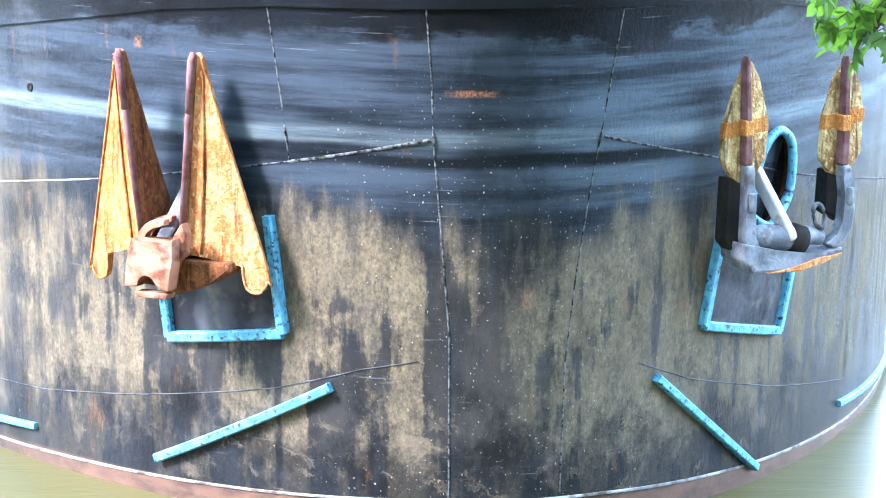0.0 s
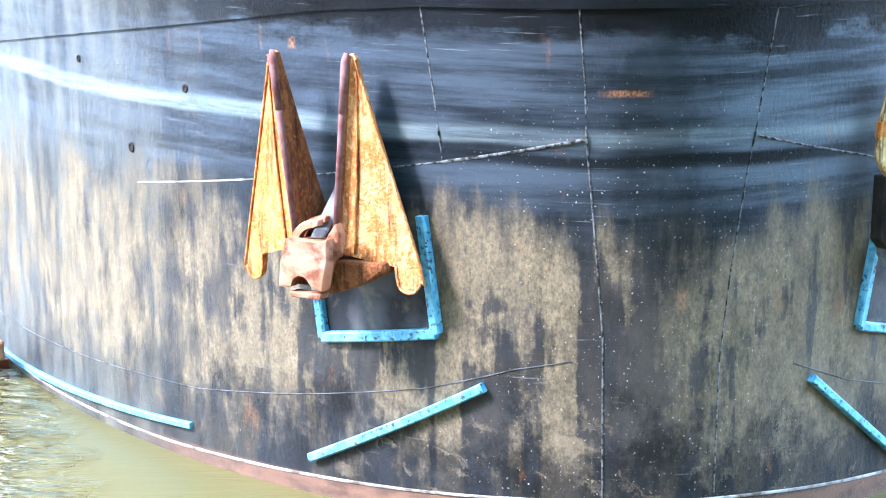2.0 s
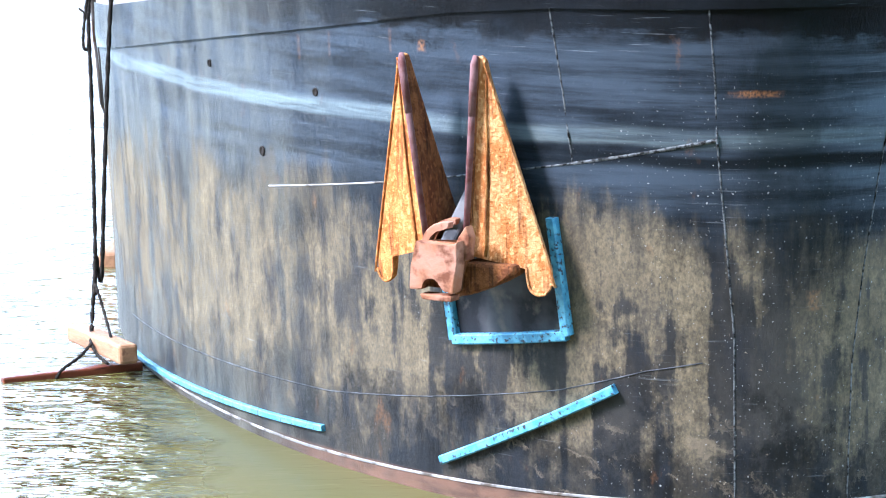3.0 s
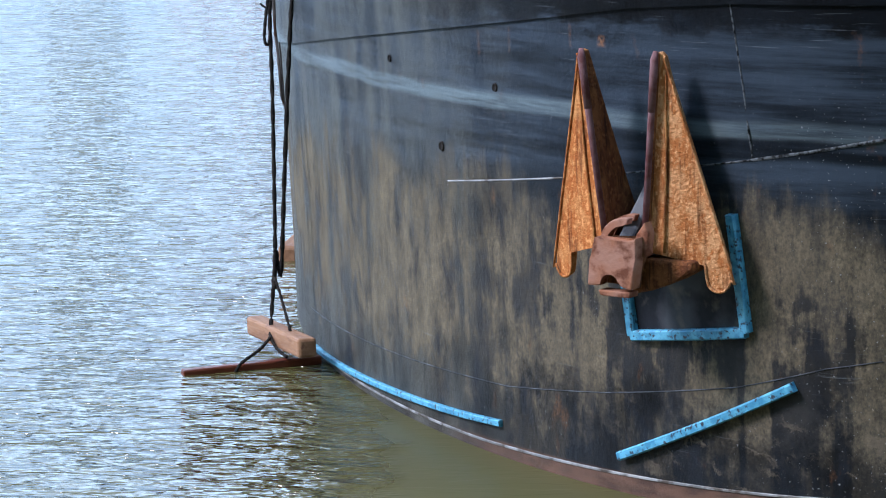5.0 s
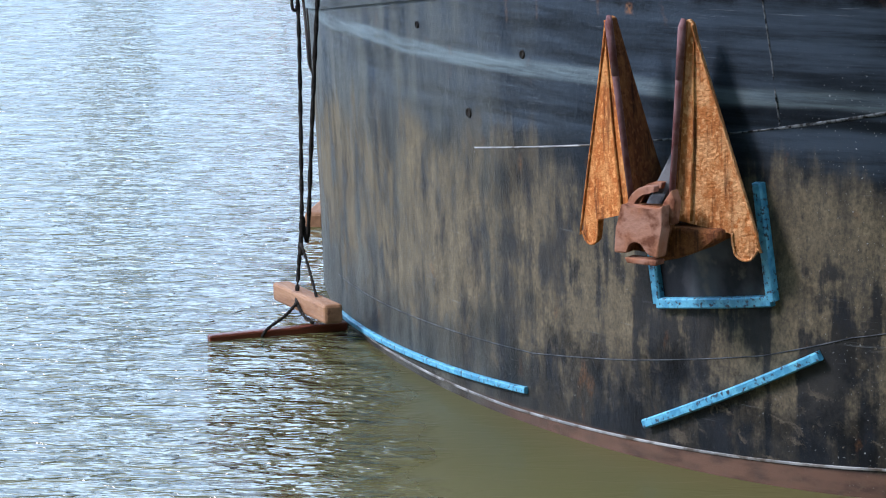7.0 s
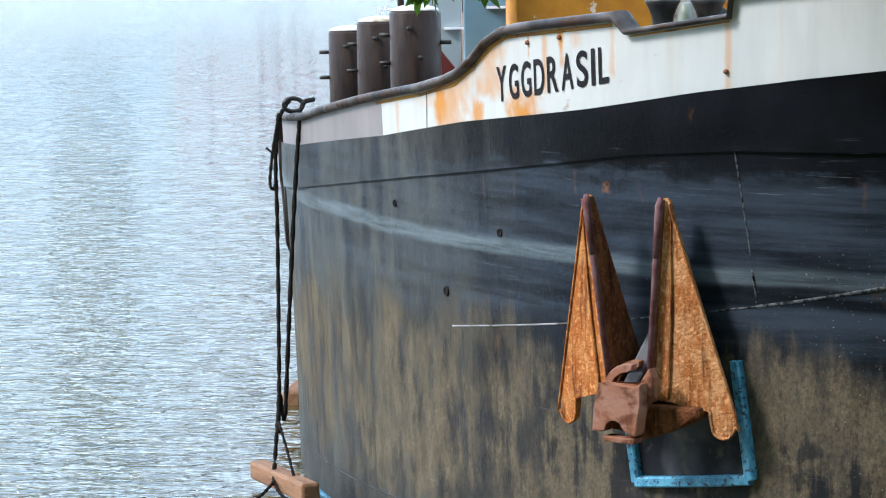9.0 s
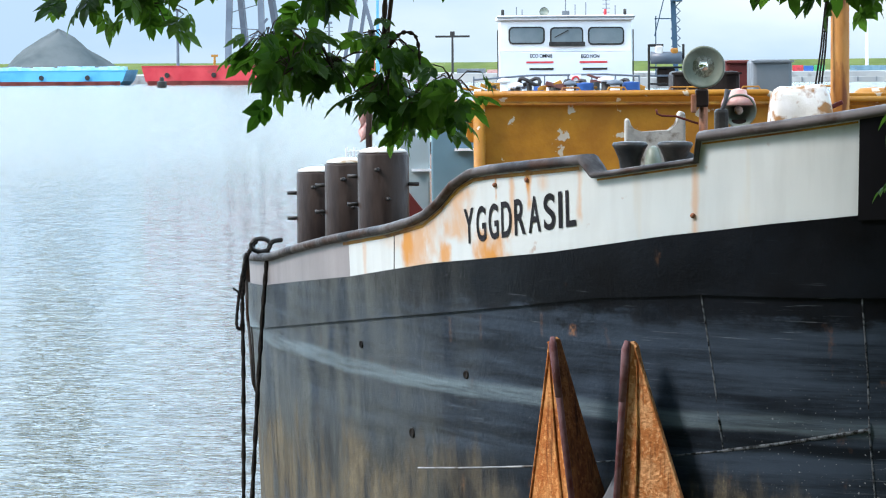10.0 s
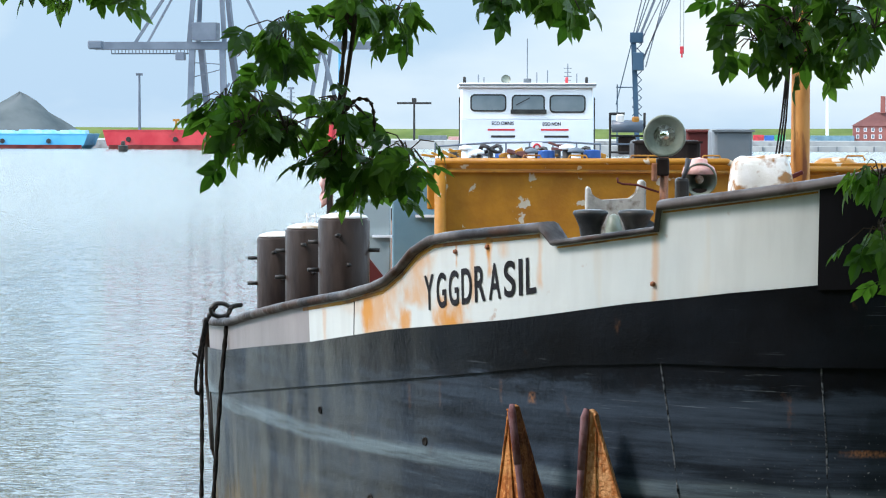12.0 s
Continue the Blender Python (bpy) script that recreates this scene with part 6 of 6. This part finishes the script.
lo = [rf.verts.new(p) for p in ((-bw / 2 - 0.3, -0.3, bt), (bw / 2 + 0.3, -0.3, bt), (bw / 2 + 0.3, 8.3, bt), (-bw / 2 - 0.3, 8.3, bt))]
hi = [rf.verts.new(p) for p in ((-bw / 2 + 4.5, 4, rt), (bw / 2 - 4.5, 4, rt))]
for fc in ((lo[0], lo[1], hi[1], hi[0]), (lo[1], lo[2], hi[1]), (lo[2], lo[3], hi[0], hi[1]), (lo[3], lo[0], hi[0]), (lo[3], lo[2], lo[1], lo[0])):
    rf.faces.new(fc)
part("roof", rf, M_ROOF, brick)
part("chimney", box(0.3, 3, 8.853 - 1.3, 1.0, 1.0, 3.4), M_BRICK, brick)
for k in range(7):
    for z in (bt * 0.35, bt * 0.76):
        wd = part("window", box(-bw / 2 + 1.0 + k * 1.5, -0.02, z, 0.62, 0.08, 0.8), M_CABIN, brick, "white-framed window")
        part("pane", box(-bw / 2 + 1.0 + k * 1.5, -0.05, z, 0.42, 0.06, 0.6), M_GLASS, wd)


# ---- the tree on the near bank, whose branches hang into view ----
def leaflet(b, base, tip, wide, droop):
    base, tip = Vector(base), Vector(tip)
    d = tip - base
    s = d.cross(Vector((0, 0, 1))).normalized() * wide
    mid = [base + d * t + Vector((0, 0, -droop * t * t)) for t in (0.0, 0.3, 0.62, 1.0)]
    v = [b.verts.new(mid[0])]
    l1, c1, r1 = (b.verts.new(mid[1] + k * s * 0.85 + Vector((0, 0, 0.25 * wide * abs(k)))) for k in (-1, 0, 1))
    l2, c2, r2 = (b.verts.new(mid[2] + k * s * 0.8 + Vector((0, 0, 0.2 * wide * abs(k)))) for k in (-1, 0, 1))
    t = b.verts.new(mid[3])
    for f in ((v[0], c1, l1), (v[0], r1, c1), (l1, c1, c2, l2), (c1, r1, r2, c2), (l2, c2, t), (c2, r2, t)):
        b.faces.new(f)


def leaf_spray(seed):
    """One compound leaf: a stalk with pointed leaflets in pairs."""
    rnd = random.Random(seed)
    b = bmesh.new()
    n = 2
    for k in range(n):
        x = 0.02 + 0.02 * k
        for sg in (-1, 1):
            ln = rnd.uniform(0.046, 0.062)
            leaflet(b, (x, 0, -0.1 * x), (x + ln * 0.68, sg * ln * 0.75, -0.008), rnd.uniform(0.014, 0.019), rnd.uniform(0.004, 0.02))
    leaflet(b, (0.05, 0, -0.006), (0.118, rnd.uniform(-0.01, 0.01), -0.012), 0.019, 0.012)
    tube([(0, 0, 0), (0.03, 0, 0.002), (0.055, 0, -0.006)], 0.0012, 5, b)
    me = bpy.data.meshes.new("leaf")
    bmesh.ops.recalc_face_normals(b, faces=b.faces)
    b.to_mesh(me)
    b.free()
    me.materials.append(M_LEAF)
    return me


SPRAYS = [leaf_spray(k) for k in range(5)]
tree = thing("tree", pose(4.2, 1.6, 2.25), "broad-leaved tree on the bank with hanging green branches", "tree")
HUB = Vector((0.4, 4.6, 6.4)) - Vector((4.2, 1.6, 2.25))
part("trunk", tube(smooth_path([(0, 0, -0.1), (0.05, 0.05, 1.4), (-0.1, 0.2, 2.8), (-0.3, 0.5, 4.2), (-0.4, 0.8, 5.6)], 6), 0.2, 14, taper=list(np.linspace(0.24, 0.10, 25))), M_BARK, tree, "rough grey-brown trunk", True)
part("limb", tube(smooth_path([(-0.2, 0.3, 3.3), (-1.4, 1.8, 4.4), (-3.0, 2.9, 4.3), (-4.4, 3.4, 3.75), (-5.6, 3.6, 3.4)], 6), 0.1, 10, taper=list(np.linspace(0.10, 0.018, 25))), M_BARK, tree, "long limb reaching over the water", True)
part("limb", tube(smooth_path([(-0.15, 0.25, 3.0), (-1.0, 1.8, 3.6), (-2.2, 3.2, 3.2), (-3.4, 3.9, 2.75)], 6), 0.08, 10, taper=list(np.linspace(0.08, 0.014, 19))), M_BARK, tree, "", True)
BASE = Vector((4.2, 1.6, 2.25))
BRANCHES = []


def branch(root, clumps, count, seed, spread):
    """A hanging twig with its leaves; clumps are centres of foliage along it."""
    rnd = random.Random(seed)
    root = Vector(root)
    br = new("branch")
    bm = bmesh.new()
    centres = [Vector(c) for c in clumps]
    main = smooth_path([root, root * 0.55 + centres[0] * 0.45 + Vector((0.012, 0, 0)), centres[0]], 10)
    tube([p - root for p in main], 0.004, 8, bm, taper=list(np.linspace(0.0055, 0.0035, len(main))))
    nodes = list(main[8:])
    for c in sorted(centres[1:], key=lambda v: (v - centres[0]).length):
        near = min(nodes, key=lambda v: (v - c).length + 0.15 * max(0, c.z - v.z))
        path = smooth_path([near, (near + c) / 2 + Vector((0, 0, 0.02)), c], 6)
        tube([p - root for p in path], 0.002, 6, bm, taper=list(np.linspace(0.0026, 0.0012, len(path))))
        nodes += path[3:]
    spots = []
    for i in range(count):
        c = centres[i % len(centres)]
        off = Vector((rnd.gauss(0, spread[0]), rnd.gauss(0, spread[1]), rnd.gauss(0, spread[2])))
        spots.append((c, c + off))
    for c, p in spots:
        tube([c - root, (c + p) / 2 - root + Vector((0, 0, 0.012)), p - root], 0.0012, 5, bm)
    ob = part("branch", bm, M_TWIG, tree, "thin dark twig", True)
    bpy.data.objects.remove(br)
    ob.matrix_basis = Matrix.Translation(root - BASE)
    for c, p in spots:
        lf = new("leaf", rnd.choice(SPRAYS))
        lf.parent = ob
        away = math.atan2((p - c).y, (p - c).x)
        sc = rnd.uniform(0.42, 0.68)
        lf.matrix_basis = Matrix.Translation(p - root) @ Matrix.Rotation(away + rnd.gauss(0, 0.7), 4, "Z") @ Matrix.Rotation(radians(rnd.uniform(10, 75)), 4, "Y") @ Matrix.Rotation(rnd.gauss(0, 0.6), 4, "X") @ Matrix.Scale(sc, 4)
    BRANCHES.append((ob, root - BASE, seed))
    return ob


hanging = branch((-0.818, 5, 4.292), [(-0.84, 5, 3.936), (-0.938, 5, 4.071), (-0.805, 5, 4.119), (-1.067, 5.1, 3.947), (-0.997, 4.95, 3.893), (-0.84, 5, 3.859), (-0.769, 5.05, 3.81), (-0.72, 4.95, 3.86), (-0.961, 5.1, 4.036), (-0.772, 5.1, 4.094), (-0.938, 5, 3.898), (-0.8, 5, 3.83), (-0.977, 5, 3.936)], 230, 3, (0.024, 0.03, 0.02))
hook = smooth_path([(-0.831, 5.0, 4.12), (-0.838, 4.99, 4.023), (-0.842, 4.985, 3.948), (-0.838, 4.98, 3.922), (-0.825, 4.98, 3.938), (-0.809, 4.98, 3.95), (-0.79, 4.98, 3.946), (-0.783, 4.98, 3.927), (-0.781, 4.98, 3.895)], 6)
part("twig", tube([p - Vector((-0.818, 5, 4.292)) for p in hook], 0.004, 8, taper=[0.0042 * (1 + 0.3 * math.sin(k * 1.7)) - 0.00004 * k for k in range(len(hook))]), M_TWIG, hanging, "thick knotted hooked twig", True)
branch((-1.177, 5, 4.302), [(-1.189, 5, 4.138), (-1.34, 5, 4.042), (-1.25, 5, 4.061), (-1.253, 5.05, 4.003), (-1.095, 5, 4.098), (-1.417, 5.1, 4.135)], 95, 5, (0.026, 0.04, 0.022))
branch((-0.551, 5.2, 4.325), [(-0.551, 5.2, 4.206), (-0.591, 5.2, 4.132), (-0.471, 5.2, 4.126), (-0.511, 5.2, 4.156)], 44, 7, (0.022, 0.04, 0.013))
branch((0.046, 5, 4.322), [(-0.009, 5, 4.153), (-0.139, 5, 4.05), (-0.083, 5, 4.069), (-0.046, 5.05, 4.033), (0.052, 5, 4.069), (-0.168, 5, 4.107), (-0.085, 5.1, 4.14), (0.001, 5, 4.097)], 135, 11, (0.026, 0.04, 0.022))
branch((0.243, 4.8, 3.945), [(0.12, 4.8, 3.782), (0.066, 4.8, 3.818), (0.066, 4.8, 3.736), (0.103, 4.8, 3.682)], 52, 13, (0.018, 0.04, 0.02))
branch((0.83, 4.8, 3.734), [(0.736, 4.8, 3.534), (0.635, 4.8, 3.533), (0.701, 4.8, 3.479), (0.673, 4.8, 3.502)], 34, 17, (0.016, 0.04, 0.014))


# ---- what moves ----
def motions():
    """Water drifts along, branches sway in light wind."""
    walk(water, [(t, pose(0.16 * t, -0.10 * t, 0.0)) for t in (0.0, 3.0, 6.0, 9.0, 12.0)])
    for ob, root, seed in BRANCHES:
        rows = []
        for k in (*range(11), 11, 11.5, 11.75, 12):
            up = {11: -0.02, 11.5: -0.035, 11.75: 0.05, 12: 0.15}.get(k, 0.0) if seed == 5 else 0.0
            swing = pose(0, 0, 0, 0.9 * math.sin(1.3 * k + seed), 1.3 * math.sin(1.1 * k + 2 * seed), 0.8 * math.sin(0.9 * k))
            rows.append((float(k), Matrix.Translation(root + Vector((-0.25 * max(up, 0), 0, up))) @ swing))
        walk(ob, rows)


motions()
